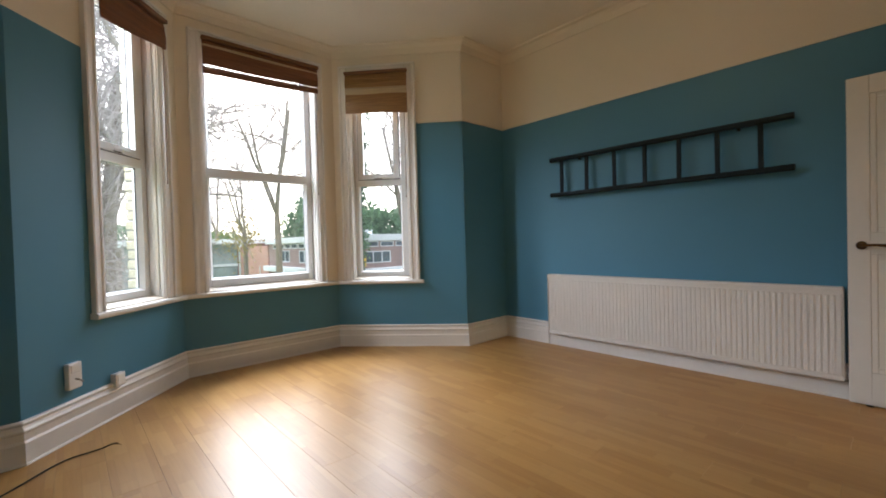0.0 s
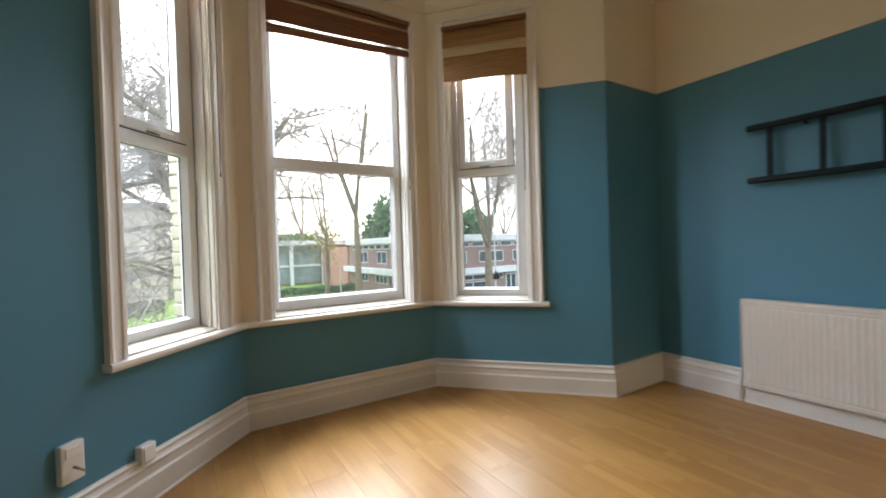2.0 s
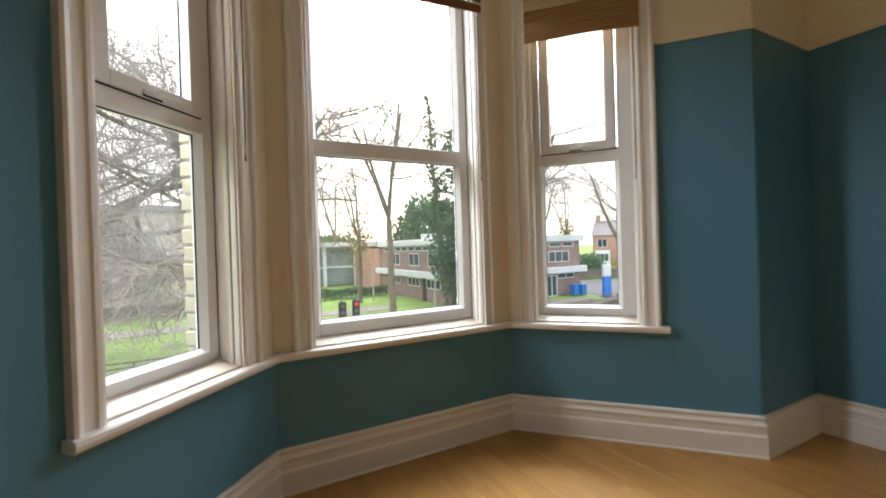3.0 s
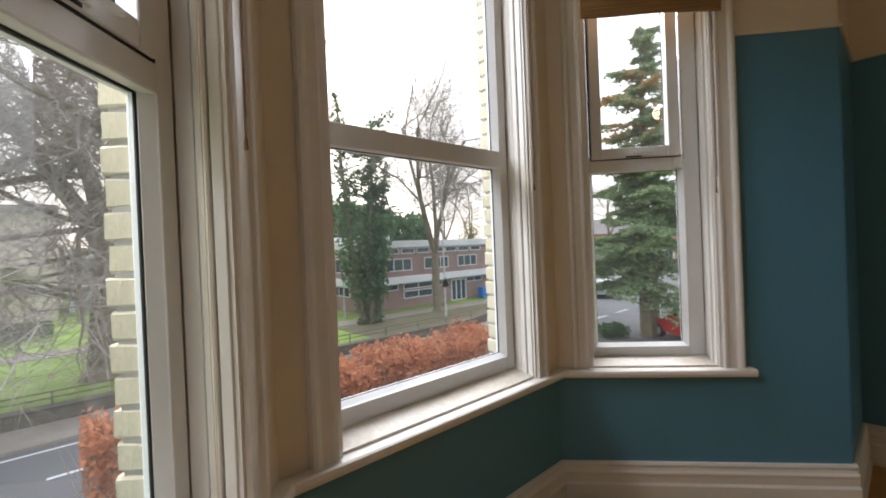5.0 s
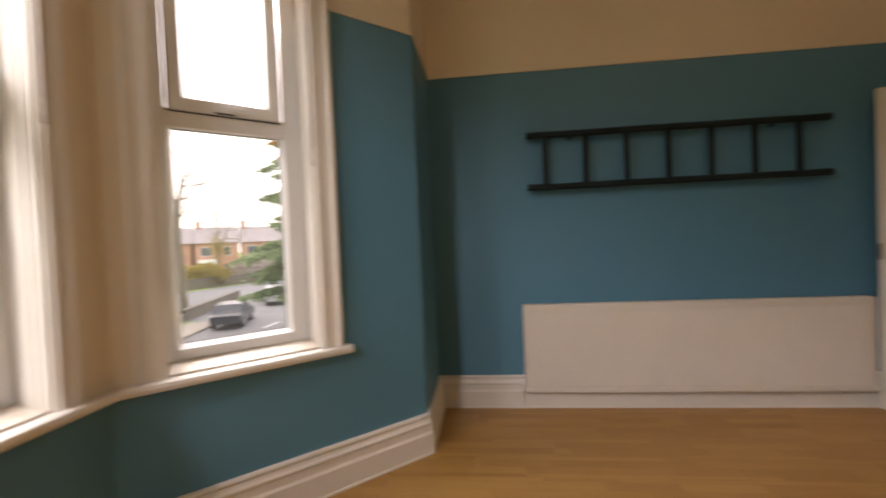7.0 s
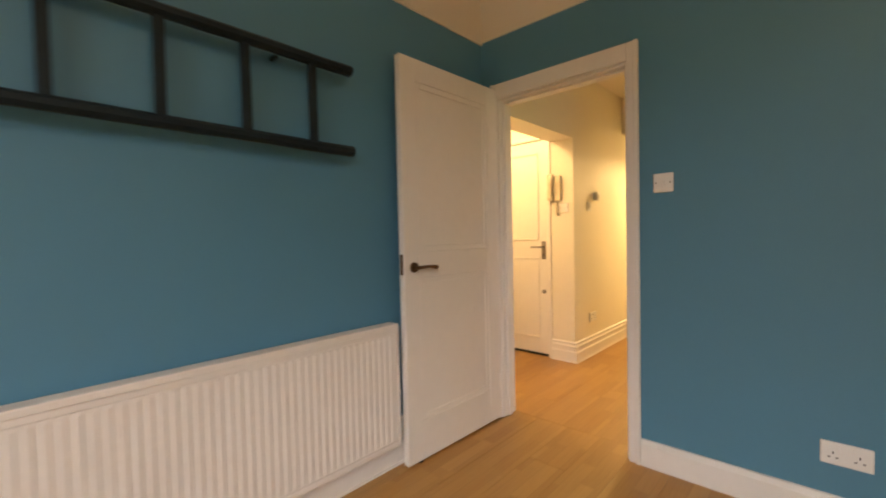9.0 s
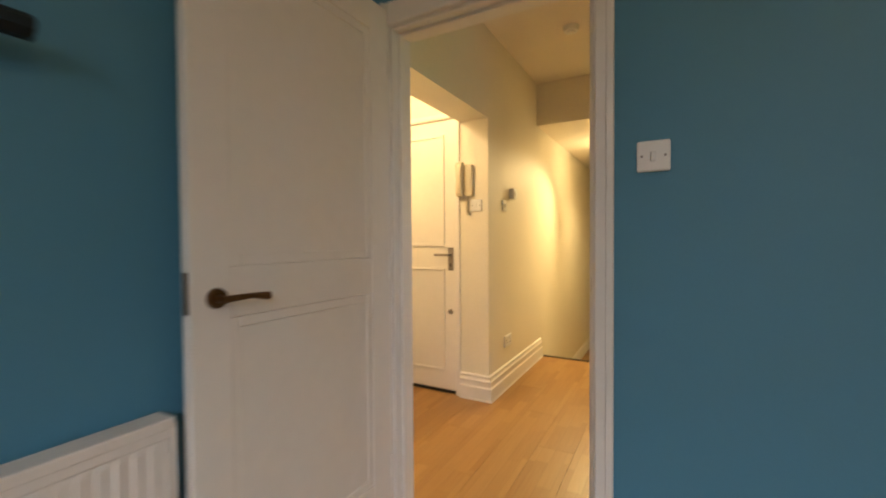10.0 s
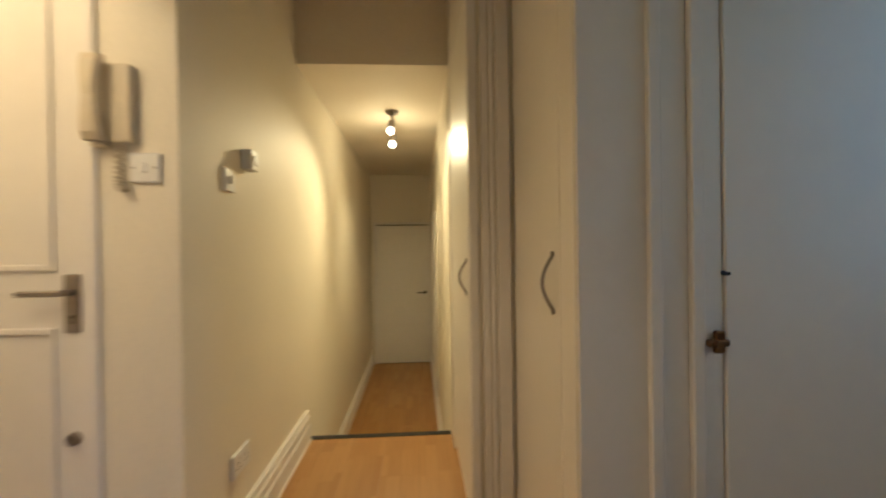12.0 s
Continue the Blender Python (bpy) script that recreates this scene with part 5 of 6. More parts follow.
structure(slab("ground", GRASS, [(-500, -60), (500, -60), (500, 700), (-500, 700)], G - 0.5, G), "bright green lawn and open ground", "ground")
structure(slab("road", ASPHALT, [(-120, 13.9), (14, 13.9), (30, 12.5), (120, 2.0), (120, 30.0), (34, 24.0), (22, 20.2), (14, 18.5), (-120, 18.5)], G, G + 0.02), "grey wet road in front of the house", "road")
structure(slab("pavement", PAVING, [(-120, 18.5), (14, 18.5), (22, 20.2), (21.5, 22.2), (13.6, 20.3), (-120, 20.3)], G, G + 0.12), "raised pavement along the far side of the road", "pavement")
structure(slab("pavement", PAVING, [(-120, 12.4), (14, 12.2), (14, 13.9), (-120, 13.9)], G, G + 0.12), "raised pavement along the near side of the road", "pavement")
structure(slab("path", PAVING, [(8.5, 27.4), (24, 26.2), (24, 27.9), (8.5, 29.2)], G, G + 0.03), "paved path in front of the office building", "path")
structure(slab("path", PAVING, [(-40, 31.5), (9, 32.5), (9, 34.5), (-40, 34.0)], G, G + 0.03), "pale path across the lawn", "path")
structure(slab("verge", material("mossy_verge", (0.125, 0.120, 0.060), 0.95, var=0.45, scale=0.6, fine=9, bump=0.5, bump_scale=25, tint=(0.085, 0.075, 0.045)), [(8.6, 20.8), (13.8, 20.8), (22.4, 23.4), (24.5, 26.3), (8.6, 27.4)], G, G + 0.02), "mossy verge between the pavement and the office path", "verge")
structure(slab("forecourt", ASPHALT, [(14.0, 4.9), (60, 4.9), (60, 9.4), (30, 12.49), (14.0, 13.89)], G, G + 0.016), "grey tarmac forecourt beside the conifer", "forecourt")
structure(slab("car_park", ASPHALT, [(24.6, 26.3), (34.2, 24.02), (60, 26.0), (56, 33.0), (40, 37.5), (25.9, 40.0), (25.9, 28.6)], G, G + 0.016), "grey tarmac car park beyond the road", "car park")
structure(slab("road_corner", ASPHALT, [(22.0, 20.22), (34.0, 24.02), (24.6, 26.28), (22.6, 23.4)], G, G + 0.014), "grey tarmac at the road corner", "road")
structure(slab("garden_soil", STONE, [(-9, 4.9), (14, 4.9), (14, 12.2), (-9, 12.4)], G, G + 0.015), "dark soil of the front garden", "soil")
for i in range(16):
    x = -22 + i * 3.0
    tagged(box("road_marking", FASCIA, (x, 16.15, G + 0.021), (x + 1.7, 16.27, G + 0.025), bevel=0), "white dash painted on the road", "road marking", "road dashes", "structure")
tagged(box("road_marking", FASCIA, (-30, 18.1, G + 0.021), (14, 18.2, G + 0.025), bevel=0), "white edge line painted on the road", "road marking", "", "structure")


def low_wall(label, pts, h, rail=False):
    w = thing("garden_wall", label, "wall", "boundary walls", "structure")
    for (xa, ya), (xb, yb) in zip(pts, pts[1:]):
        d = Vector((xb - xa, yb - ya, 0))
        ang = math.atan2(d.y, d.x)
        m = Matrix.Translation((xa, ya, G)) @ Matrix.Rotation(ang, 4, "Z")
        box("wall_run", STONE, (0, -0.15, 0), (d.length, 0.15, h - 0.08), w, m=m, bevel=0.02)
        box("coping", STONE, (-0.01, -0.20, h - 0.08), (d.length + 0.01, 0.20, h), w, m=m, bevel=0.02)
        if rail:
            n = int(d.length / 2.0)
            for i in range(n + 1):
                x = d.length * i / max(1, n)
                bm = bmesh.new()
                cylinder(bm, (x, 0, h), (x, 0, h + 0.42), 0.025, n=6)
                bm.transform(m)
                part("rail_post", bm, STONE, w)
            for zz in (h + 0.22, h + 0.40):
                bm = bmesh.new()
                cylinder(bm, (0, 0, zz), (d.length, 0, zz), 0.02, n=6)
                bm.transform(m)
                part("rail", bm, STONE, w)


low_wall("low dark stone wall with a metal rail by the pavement", [(-40, 20.6), (14, 20.6), (22.5, 23.2)], 0.55, True)
low_wall("low dark wall at the road corner", [(22.5, 23.2), (34, 26.5)], 0.8)


low_wall("weathered stone wall behind the car park", [(30, 41.0), (44, 37.8), (60, 32.0), (74, 24.0)], 1.3)


def quads(name, mat, parent, centres, size, rng, kind_stuff=True, flat=0.0, aspect=1.0):
    """Many small leaves or sprays: bent quads with random turns round the given places."""
    n = len(centres)
    a = rng.normal(size=(n, 3))
    a[:, 2] *= 1 - flat
    a /= np.linalg.norm(a, axis=1)[:, None]
    b = rng.normal(size=(n, 3))
    b -= a * (a * b).sum(1)[:, None]
    b /= np.linalg.norm(b, axis=1)[:, None]
    s_ = size * rng.uniform(0.55, 1.35, n)[:, None]
    v = np.stack([centres - a * s_ * aspect, centres + b * s_ * 0.5, centres + a * s_ * aspect, centres - b * s_ * 0.5], 1).reshape(-1, 3)
    f = np.arange(4 * n).reshape(-1, 4)
    me = bpy.data.meshes.new(name)
    me.from_pydata(v.tolist(), [], f.tolist())
    me.materials.append(mat)
    o = new(name, me)
    o.parent = parent
    if kind_stuff:
        o["kind"] = "stuff"
    return o


def tubes(name, mat, parent, segs, sides):
    """Tapered tubes from (p, q, r0, r1) segments."""
    verts, faces = [], []
    for p, q, r0, r1 in segs:
        d = (q - p).normalized()
        u = d.orthogonal().normalized()
        w = d.cross(u)
        base = len(verts)
        for c, r in ((p, r0), (q, r1)):
            for k in range(sides):
                a = 2 * math.pi * k / sides
                verts.append(c + (u * math.cos(a) + w * math.sin(a)) * r)
        for k in range(sides):
            k2 = (k + 1) % sides
            faces.append((base + k, base + k2, base + sides + k2, base + sides + k))
    me = bpy.data.meshes.new(name)
    me.from_pydata([tuple(v) for v in verts], [], faces)
    me.materials.append(mat)
    o = new(name, me)
    o.parent = parent
    return o


def grow(rng, p, d, length, r, level, thick, thin, lean=0.0, fork=3):
    """A limb that bends, tapers and forks into finer ones."""
    steps = 5 if level < 2 else 3
    q = p
    out = thick if level < 2 else thin
    for i in range(steps):
        d = (d + Vector(rng.normal(size=3)) * (0.10 + 0.05 * level) + Vector((0, 0, 0.06 - lean))).normalized()
        nxt = q + d * (length / steps)
        r1 = r * (1 - 0.42 * (i + 1) / steps)
        out.append((q, nxt, r * (1 - 0.42 * i / steps), r1))
        if level < 4 and (i > 0 or level > 0):
            n = 1 if level < 1 else fork if level < 3 else 2
            for _ in range(n):
                side = Vector(rng.normal(size=3)).cross(d).normalized()
                nd = (d * rng.uniform(0.35, 0.8) + side).normalized()
                if level < 4:
                    grow(rng, nxt, nd, length * rng.uniform(0.42, 0.62), r1 * rng.uniform(0.42, 0.62), level + 1, thick, thin, lean * 0.8, fork)
        q = nxt
    return q


def bare_tree(label, base, height, r, seed, fork=2, lean=0.0, first=0.30):
    t = thing("bare_tree", label, "tree", "bare trees", at=base)
    rng = np.random.default_rng(seed)
    thick, thin = [], []
    trunk_h = height * first
    p = Vector((0, 0, -0.1))
    d = Vector((rng.normal() * 0.03, rng.normal() * 0.03, 1)).normalized()
    n = 6
    thick.append((p, p + Vector((0, 0, 0.45)), r * 1.55, r * 1.05))
    p = p + Vector((0, 0, 0.4))
    for i in range(n):
        q = p + (d + Vector(rng.normal(size=3)) * 0.03).normalized() * trunk_h / n
        thick.append((p, q, r * (1.05 - 0.25 * i / n), r * (1.05 - 0.25 * (i + 1) / n)))
        p = q
    limbs = 3 + int(rng.integers(0, 2))
    for i in range(limbs):
        a = 2 * math.pi * (i + rng.uniform(-0.2, 0.2)) / limbs
        k = rng.uniform(0.3, 0.75) if i else 0.1
        grow(rng, p, Vector((math.cos(a) * k, math.sin(a) * k, 1)).normalized(), height * (1 - first) * rng.uniform(0.65, 0.85), r * 0.55, 0, thick, thin, lean, fork)
    tubes("trunk", BARK, t, thick, 7)
    c = tubes("crown", TWIG, t, thin, 3)
    c["kind"] = "stuff"
    return t


big = bare_tree("large bare tree with heavy low limbs on the lawn", (-2.5, 25.7, G), 17, 0.68, 3, 3, 0.030, 0.26)
# long drooping limbs of the big tree that reach across towards the house
rng = np.random.default_rng(8)
thin = []
limbs = [(10.6, (-0.76, -0.20, -0.48), 9.5, 0.20, 0), (8.4, (-0.86, -0.32, -0.22), 9.0, 0.15, 0), (6.2, (-0.92, -0.25, -0.05), 8.5, 0.12, 0)]
for i in range(10):
    a = rng.uniform(3.2, 4.5) if i < 6 else rng.uniform(0, 6.28)
    limbs.append((3.0 + 0.75 * i, (math.cos(a), math.sin(a), rng.uniform(-0.2, 0.3)), rng.uniform(5.0, 8.5), rng.uniform(0.07, 0.12), 1))
for z, way, length, r, level in limbs:
    thick = []
    grow(rng, Vector((0, 0, z)), Vector(way).normalized(), length, r, level, thick, thin, 0.085, 3)
    tubes("limb", BARK, big, thick, 6)
tubes("twigs", TWIG, big, thin, 3)["kind"] = "stuff"
mid = bare_tree("slim bare tree on the lawn before the offices", (7.2, 29.3, G), 16, 0.24, 12, 3, -0.03, 0.40)
bare_tree("bare tree by the path with forked upright limbs", (16.9, 26.9, G), 16.5, 0.33, 21, 3, -0.02, 0.24)
corner = bare_tree("bare tree at the road corner by the pillar sign", (27.4, 26.8, G), 12.5, 0.24, 41, 2, 0.0, 0.36)
thin_t = bare_tree("thin bare tree with an ivy clump", (7.5, 38.0, G), 13, 0.20, 33, 2, 0.0, 0.34)
rng = np.random.default_rng(2)
c = rng.normal(size=(700, 3)) * (0.75, 0.75, 1.0) + (0, 0, 5.6)
quads("ivy", OCHRE, thin_t, c, 0.15, rng)
for i, (x, y, sc, src) in enumerate(((14, 72, 1.4, corner), (2, 85, 1.5, corner), (-9, 62, 1.2, thin_t), (33, 44, 1.1, corner), (40, 46, 1.1, thin_t), (46, 42, 1.0, corner), (58, 34, 1.1, corner), (52, 40.5, 0.9, thin_t))):
    o = copy_thing(src, Matrix.Translation((x, y, G)) @ Matrix.Rotation(i * 1.3, 4, "Z"))
    o.scale = (sc, sc, sc)

# ivy-clad tree
ivy = thing("ivy_tree", "tall tree wrapped in dark green ivy", "tree", at=(10.9, 26.7, G))
rng = np.random.default_rng(5)
segs = []
stems = ((0, 0, 0.34, 9.0, 0.03, 0.0), (0.35, -0.1, 0.22, 12.5, 0.06, 0.02), (-0.4, 0.1, 0.24, 14.8, -0.07, 0.03), (0.2, 0.2, 0.16, 10.5, 0.13, -0.04))
leaves = []
for sx, sy, r, h, kx, ky in stems:
    p = Vector((sx, sy, 0))
    for i in range(12):
        q = p + Vector((kx + rng.normal() * 0.06, ky + rng.normal() * 0.06, 1)).normalized() * h / 12
        segs.append((p, q, r * (1 - 0.06 * i), r * (1 - 0.06 * (i + 1))))
        f = i / 12
        spread = (0.80 if f < 0.5 else 0.74 - 1.1 * (f - 0.5)) * (0.5 if f < 0.14 else 1.0) * rng.uniform(0.75, 1.3)
        n = int(330 * spread * (1.0 if f < 0.5 else 0.55)) + 5
        u = rng.uniform(0, 1, n)[:, None]
        cen = np.array(p) * (1 - u) + np.array(q) * u
        ang, rad = rng.uniform(0, 6.283, n), spread * np.sqrt(rng.uniform(0.1, 1, n)) * (1 + 0.35 * np.sin(rng.uniform(0, 6.28, n)))
        leaves.append(cen + np.stack([np.cos(ang) * rad, np.sin(ang) * rad, rng.normal(0, 0.15, n)], 1))
        p = q
for i in range(44):
    a, z = rng.uniform(0, 6.28), rng.uniform(2.5, 13)
    p = Vector((0.1 + 0.08 * z * 0.2, 0, z))
    q = p + Vector((math.cos(a), math.sin(a), rng.uniform(0.0, 0.5))) * rng.uniform(0.9, 2.2)
    segs.append((p, q, 0.05, 0.015))
    n = 60
    u = rng.uniform(0.2, 1, n)[:, None]
    leaves.append(np.array(p) * (1 - u) + np.array(q) * u + rng.normal(0, 0.16, (n, 3)))
tubes("trunk", BARK, ivy, segs, 6)
quads("crown", IVY, ivy, np.concatenate(leaves), 0.16, rng)

# tall conifer with two stems and loose layered boughs
fir = thing("fir_tree", "tall loose green conifer with browned needles near its top", "tree", at=(17.7, 12.0, G))
rng = np.random.default_rng(6)
segs, leaves, browned = [], [], []
for sx, sy, top_x, h, r in ((0, 0, 0.35, 15.4, 0.36), (0.25, -0.15, 1.5, 11.5, 0.24)):
    prev = Vector((sx, sy, -0.1))
    for i in range(10):
        u = (i + 1) / 10
        q = Vector((sx + (top_x - sx) * u + rng.normal() * 0.05, sy + rng.normal() * 0.05, h * u))
        segs.append((prev, q, r * (1.12 - u) + 0.02, r * (1.02 - u) + 0.02))
        prev = q
    z = 2.2 if sx == 0 else 3.6
    while z < h - 0.3:
        f = z / h
        reach = (3.9 if sx == 0 else 3.0) * (1 - f) ** 0.52 * (1.0 if f > 0.2 else 0.85) + 0.25
        axis = Vector((sx + (top_x - sx) * f, sy, z))
        for k in range(5 if f < 0.7 else 4):
            a = rng.uniform(0, 6.28)
            ln = reach * rng.uniform(0.45, 1.12)
            rise = rng.uniform(-0.22, 0.10) + 0.25 * f
            prev = axis
            for i in range(5):
                u = (i + 1) / 5
                q = axis + Vector((math.cos(a) * ln * u, math.sin(a) * ln * u, rise * ln * u - 0.16 * ln * u * u + rng.normal() * 0.04))
                segs.append((prev, q, 0.045 * (1.1 - u), 0.045 * (0.95 - u * 0.9)))
                n = int((20 + 30 * ln) * (0.30 if i == 0 else 1.0))
                w = rng.uniform(0, 1, n)[:, None]
                mid_ = np.array(prev) * (1 - w) + np.array(q) * w
                side = np.array((-math.sin(a), math.cos(a), 0)) * rng.normal(0, 0.16 * ln * (1.25 - 0.7 * u), n)[:, None]
                spray = mid_ + side + rng.normal(0, 0.05, (n, 3)) - np.array((0, 0, 1)) * np.abs(side).sum(1)[:, None] * 0.22
                (browned if 0.60 < f < 0.84 and rng.uniform() < 0.42 else leaves).append(spray)
                prev = q
        z += rng.uniform(0.36, 0.62)
tubes("trunk", BARK, fir, segs, 6)
quads("crown", FIR, fir, np.concatenate(leaves), 0.092, rng, flat=0.65, aspect=1.5)
quads("browned_boughs", RUSTFIR, fir, np.concatenate(browned), 0.09, rng, flat=0.5, aspect=1.4)

# rust-leaved beech hedge
hedge = thing("beech_hedge", "clipped hedge of rust-brown winter beech leaves", "hedge")
rng = np.random.default_rng(9)
n = 24000
hx = rng.uniform(-3.4, 7.0, n)
hz = rng.uniform(0, 1, n) ** 0.45
hy = rng.normal(0, 1, n)
hy = 13.0 + np.clip(hy, -1.6, 1.6) * 0.50 * (0.55 + 0.45 * hz) + 0.10 * np.sin(hx * 3.1)
top = 1.95 + 0.11 * np.sin(hx * 2.3) + 0.08 * np.sin(hx * 5.1 + 1) + 0.06 * np.sin(hx * 11.3) + rng.normal(0, 0.05, n)
cen = np.stack([hx, hy, G + 0.1 + hz * top + rng.normal(0, 0.05, n)], 1)
quads("leaves", RUST, hedge, cen, 0.075, rng)
segs = []
for i in range(900):
    x, y = rng.uniform(-3.4, 7.0), 12.95 + rng.normal(0, 0.25)
    segs.append((Vector((x, y, G)), Vector((x + rng.normal() * 0.25, y + rng.normal() * 0.2, G + rng.uniform(1.2, 2.05))), 0.012, 0.004))
tubes("stems", TWIG, hedge, segs, 3)["kind"] = "stuff"


def shrub(label, x, y, r, h, mat, seed, n=1400, size=0.10, z0=G, name="shrub"):
    t = thing(name, label, "shrub", at=(x, y, z0))
    rg = np.random.default_rng(seed)
    d = rg.normal(size=(n, 3))
    d /= np.linalg.norm(d, axis=1)[:, None]
    rad = rg.uniform(0.35, 1, n) ** 0.5 * (1 + 0.22 * np.sin(d[:, 0] * 5 + seed) * np.cos(d[:, 1] * 4))
    c = d * rad[:, None] * (r, r, h / 2) + (0, 0, h / 2)
    quads("leaves", mat, t, c, size, rg)
    tubes("stem", BARK, t, [(Vector((0, 0, -0.05)), Vector((0, 0, h * 0.6)), r * 0.08, r * 0.04)], 6)
    return t


shrub("small bright green conical shrub by the garden edge", 7.9, 12.4, 0.45, 1.5, SHRUB, 1)
shrub("small bright green conical shrub by the road", 9.2, 13.2, 0.42, 1.6, SHRUB, 2)
shrub("large dark evergreen crown behind the offices", 20.5, 50.0, 5.0, 11.2, IVY, 3, 6500, 0.36, name="evergreen_tree")
shrub("dark evergreen crown behind the offices", 27.5, 47.0, 5.0, 9.6, IVY, 4, 5000, 0.42, name="evergreen_tree")
shrub("round dark green shrub behind the far wall", 39.0, 41.5, 2.6, 3.2, IVY, 5, 2600, 0.2)
shrub("pale green shrub by the far wall", 47.0, 39.5, 3.4, 3.0, OCHRE, 6, 2600, 0.22)
shrub("tangled brown shrub behind the far wall", 55.0, 36.5, 3.6, 3.4, TWIG, 15, 2600, 0.22)
shrub("spreading green shrub behind the far wall", 63.0, 33.0, 3.6, 3.0, SHRUB, 16, 2600, 0.22)
shrub("small dark shrub at the foot of the conifer", 16.4, 13.2, 0.8, 0.7, IVY, 17, 900, 0.09)


def lawn_hedge(label, x0, x1, y, h, mat, seed):
    t = thing("hedge", label, "hedge", at=((x0 + x1) / 2, y, G))
    rg = np.random.default_rng(seed)
    n = int((x1 - x0) * 420)
    hx_ = rg.uniform(-(x1 - x0) / 2, (x1 - x0) / 2, n)
    c = np.stack([hx_, rg.uniform(-0.55, 0.55, n), 0.05 + rg.uniform(0, 1, n) ** 0.7 * (h + 0.08 * np.sin(hx_ * 2.1))], 1)
    quads("leaves", mat, t, c, 0.11, rg)
    tubes("stem", BARK, t, [(Vector((0, 0, -0.05)), Vector((0, 0, h * 0.6)), 0.05, 0.03)], 6)


lawn_hedge("low clipped hedge on the lawn", -2.5, 11.5, 42.0, 0.9, IVY, 7)
lawn_hedge("low dark hedge across the lawn", -26.0, -4.5, 40.5, 0.95, IVY, 8)
for i in range(9):
    shrub("hazy far treetop on the horizon", -38 + i * 15, 105 + (i * 37) % 23, 9.0, 7.0 + (i * 13) % 5, (IVY, SHRUB, TWIG)[i % 3], 20 + i, 2600, 0.55, name="distant_tree")


def building_window(b, m, x, z, w, h, lights=2, y=0.0, glazing=None):
    """A framed window in a wall that runs along local x and looks to -y."""
    bm = bmesh.new()
    f = 0.07
    ring(bm, x, x + w, z, z + h, y - 0.05, y + 0.02, (f, f, f, f))
    for i in range(1, lights):
        xx = x + w * i / lights
        add_box(bm, (xx - f / 2, y - 0.045, z + f), (xx + f / 2, y + 0.01, z + h - f))
    bm.transform(m)
    wf = part("window", bm, FASCIA, b)
    for i in range(lights):
        bm = bmesh.new()
        add_box(bm, (x + w * i / lights + 0.02, y - 0.012, z + 0.03), (x + w * (i + 1) / lights - 0.02, y + 0.01, z + h - 0.03))
        bm.transform(m)
        part("pane", bm, glazing or DARKGLASS, wf)


office = thing("office_building", "two-storey brown brick office block with white fascia bands", "building", at=(0, 0, 0))
box("wall", REDBRICK, (12.4, 30.0, G), (25.8, 46.0, 1.35), office, bevel=0.02)
box("roof_fascia", FASCIA, (12.1, 29.7, 1.33), (26.1, 46.3, 1.88), office, bevel=0.03)
box("canopy_band", FASCIA, (12.0, 29.4, -1.45), (26.1, 30.02, -0.92), office, bevel=0.03)
box("canopy_band", FASCIA, (11.8, 29.4, -1.45), (12.42, 46.2, -0.92), office, bevel=0.03)
MO = Matrix.Translation((0, 30.0, 0))
x = 12.8
while x < 24.6:
    building_window(office, MO, x, 0.84, 1.35, 0.46, 1)
    x += 1.55
for x, w in ((14.3, 2.6), (18.2, 2.7), (22.0, 2.4)):
    building_window(office, MO, x, -0.50, w, 0.98, 3)
for x, w in ((13.2, 2.3), (16.0, 3.0), (19.4, 1.4), (23.0, 2.0)):
    building_window(office, MO, x, -1.98, w, 0.48, 2)
building_window(office, MO, 16.0, -2.72, 3.0, 0.62, 2)
bm = bmesh.new()
ring(bm, 21.1, 22.9, G + 0.02, -1.6, 29.93, 30.02, (0.09, 0.09, 0.09, 0.1))
for xx in (21.7, 22.3):
    add_box(bm, (xx - 0.05, 29.935, G + 0.1), (xx + 0.05, 30.02, -1.7))
dr_ = part("entrance_door", bm, FASCIA, office, "white framed glazed entrance")
bm = bmesh.new()
add_box(bm, (21.15, 29.985, G + 0.05), (22.85, 30.01, -1.65))
part("door_glass", bm, DARKGLASS, dr_)
MW = Matrix.Translation((12.4, 0, 0)) @ Matrix.Rotation(radians(-90), 4, "Z")
yy = 30.6
while yy < 45:
    building_window(office, MW, -yy - 1.35, 0.84, 1.35, 0.46, 1)
    yy += 1.6
for yy in (32.0, 36.0, 40.5):
    building_window(office, MW, -yy - 2.2, -0.50, 2.2, 1.15, 2)
    building_window(office, MW, -yy - 2.6, -2.35, 2.6, 0.80, 3)
bm = bmesh.new()
add_box(bm, (12.36, 34.7, G), (12.41, 35.4, G + 1.95))
part("side_door", bm, BLACK, office, "dark side door")
box("rooftop_box", FASCIA, (15, 36, 1.86), (19, 41, 2.5), office)

hall2 = thing("glazed_hall", "low building with white columns and tall dark glazing", "building")
box("wall", TERRACE, (2.0, 56.6, G), (18.5, 68.0, 1.6), hall2)
box("roof_fascia", FASCIA, (-4.0, 55.4, 1.55), (18.8, 68.5, 2.15), hall2)
box("glazing", HALLGLASS, (-3.6, 56.5, G + 0.2), (12.2, 56.59, 1.55), hall2)
for x in (-3.8, 0.2, 4.2, 8.2, 12.2):
    box("column", FASCIA, (x, 55.6, G), (x + 0.42, 56.0, 1.56), hall2)
box("mid_rail", FASCIA, (-3.6, 56.38, -1.2), (12.2, 56.49, -0.9), hall2)
box("link_wall", TERRACE, (12.3, 46.1, G), (17.5, 56.5, 1.2), hall2)

pale = thing("pale_building", "large pale rendered building behind the bare branches", "building")
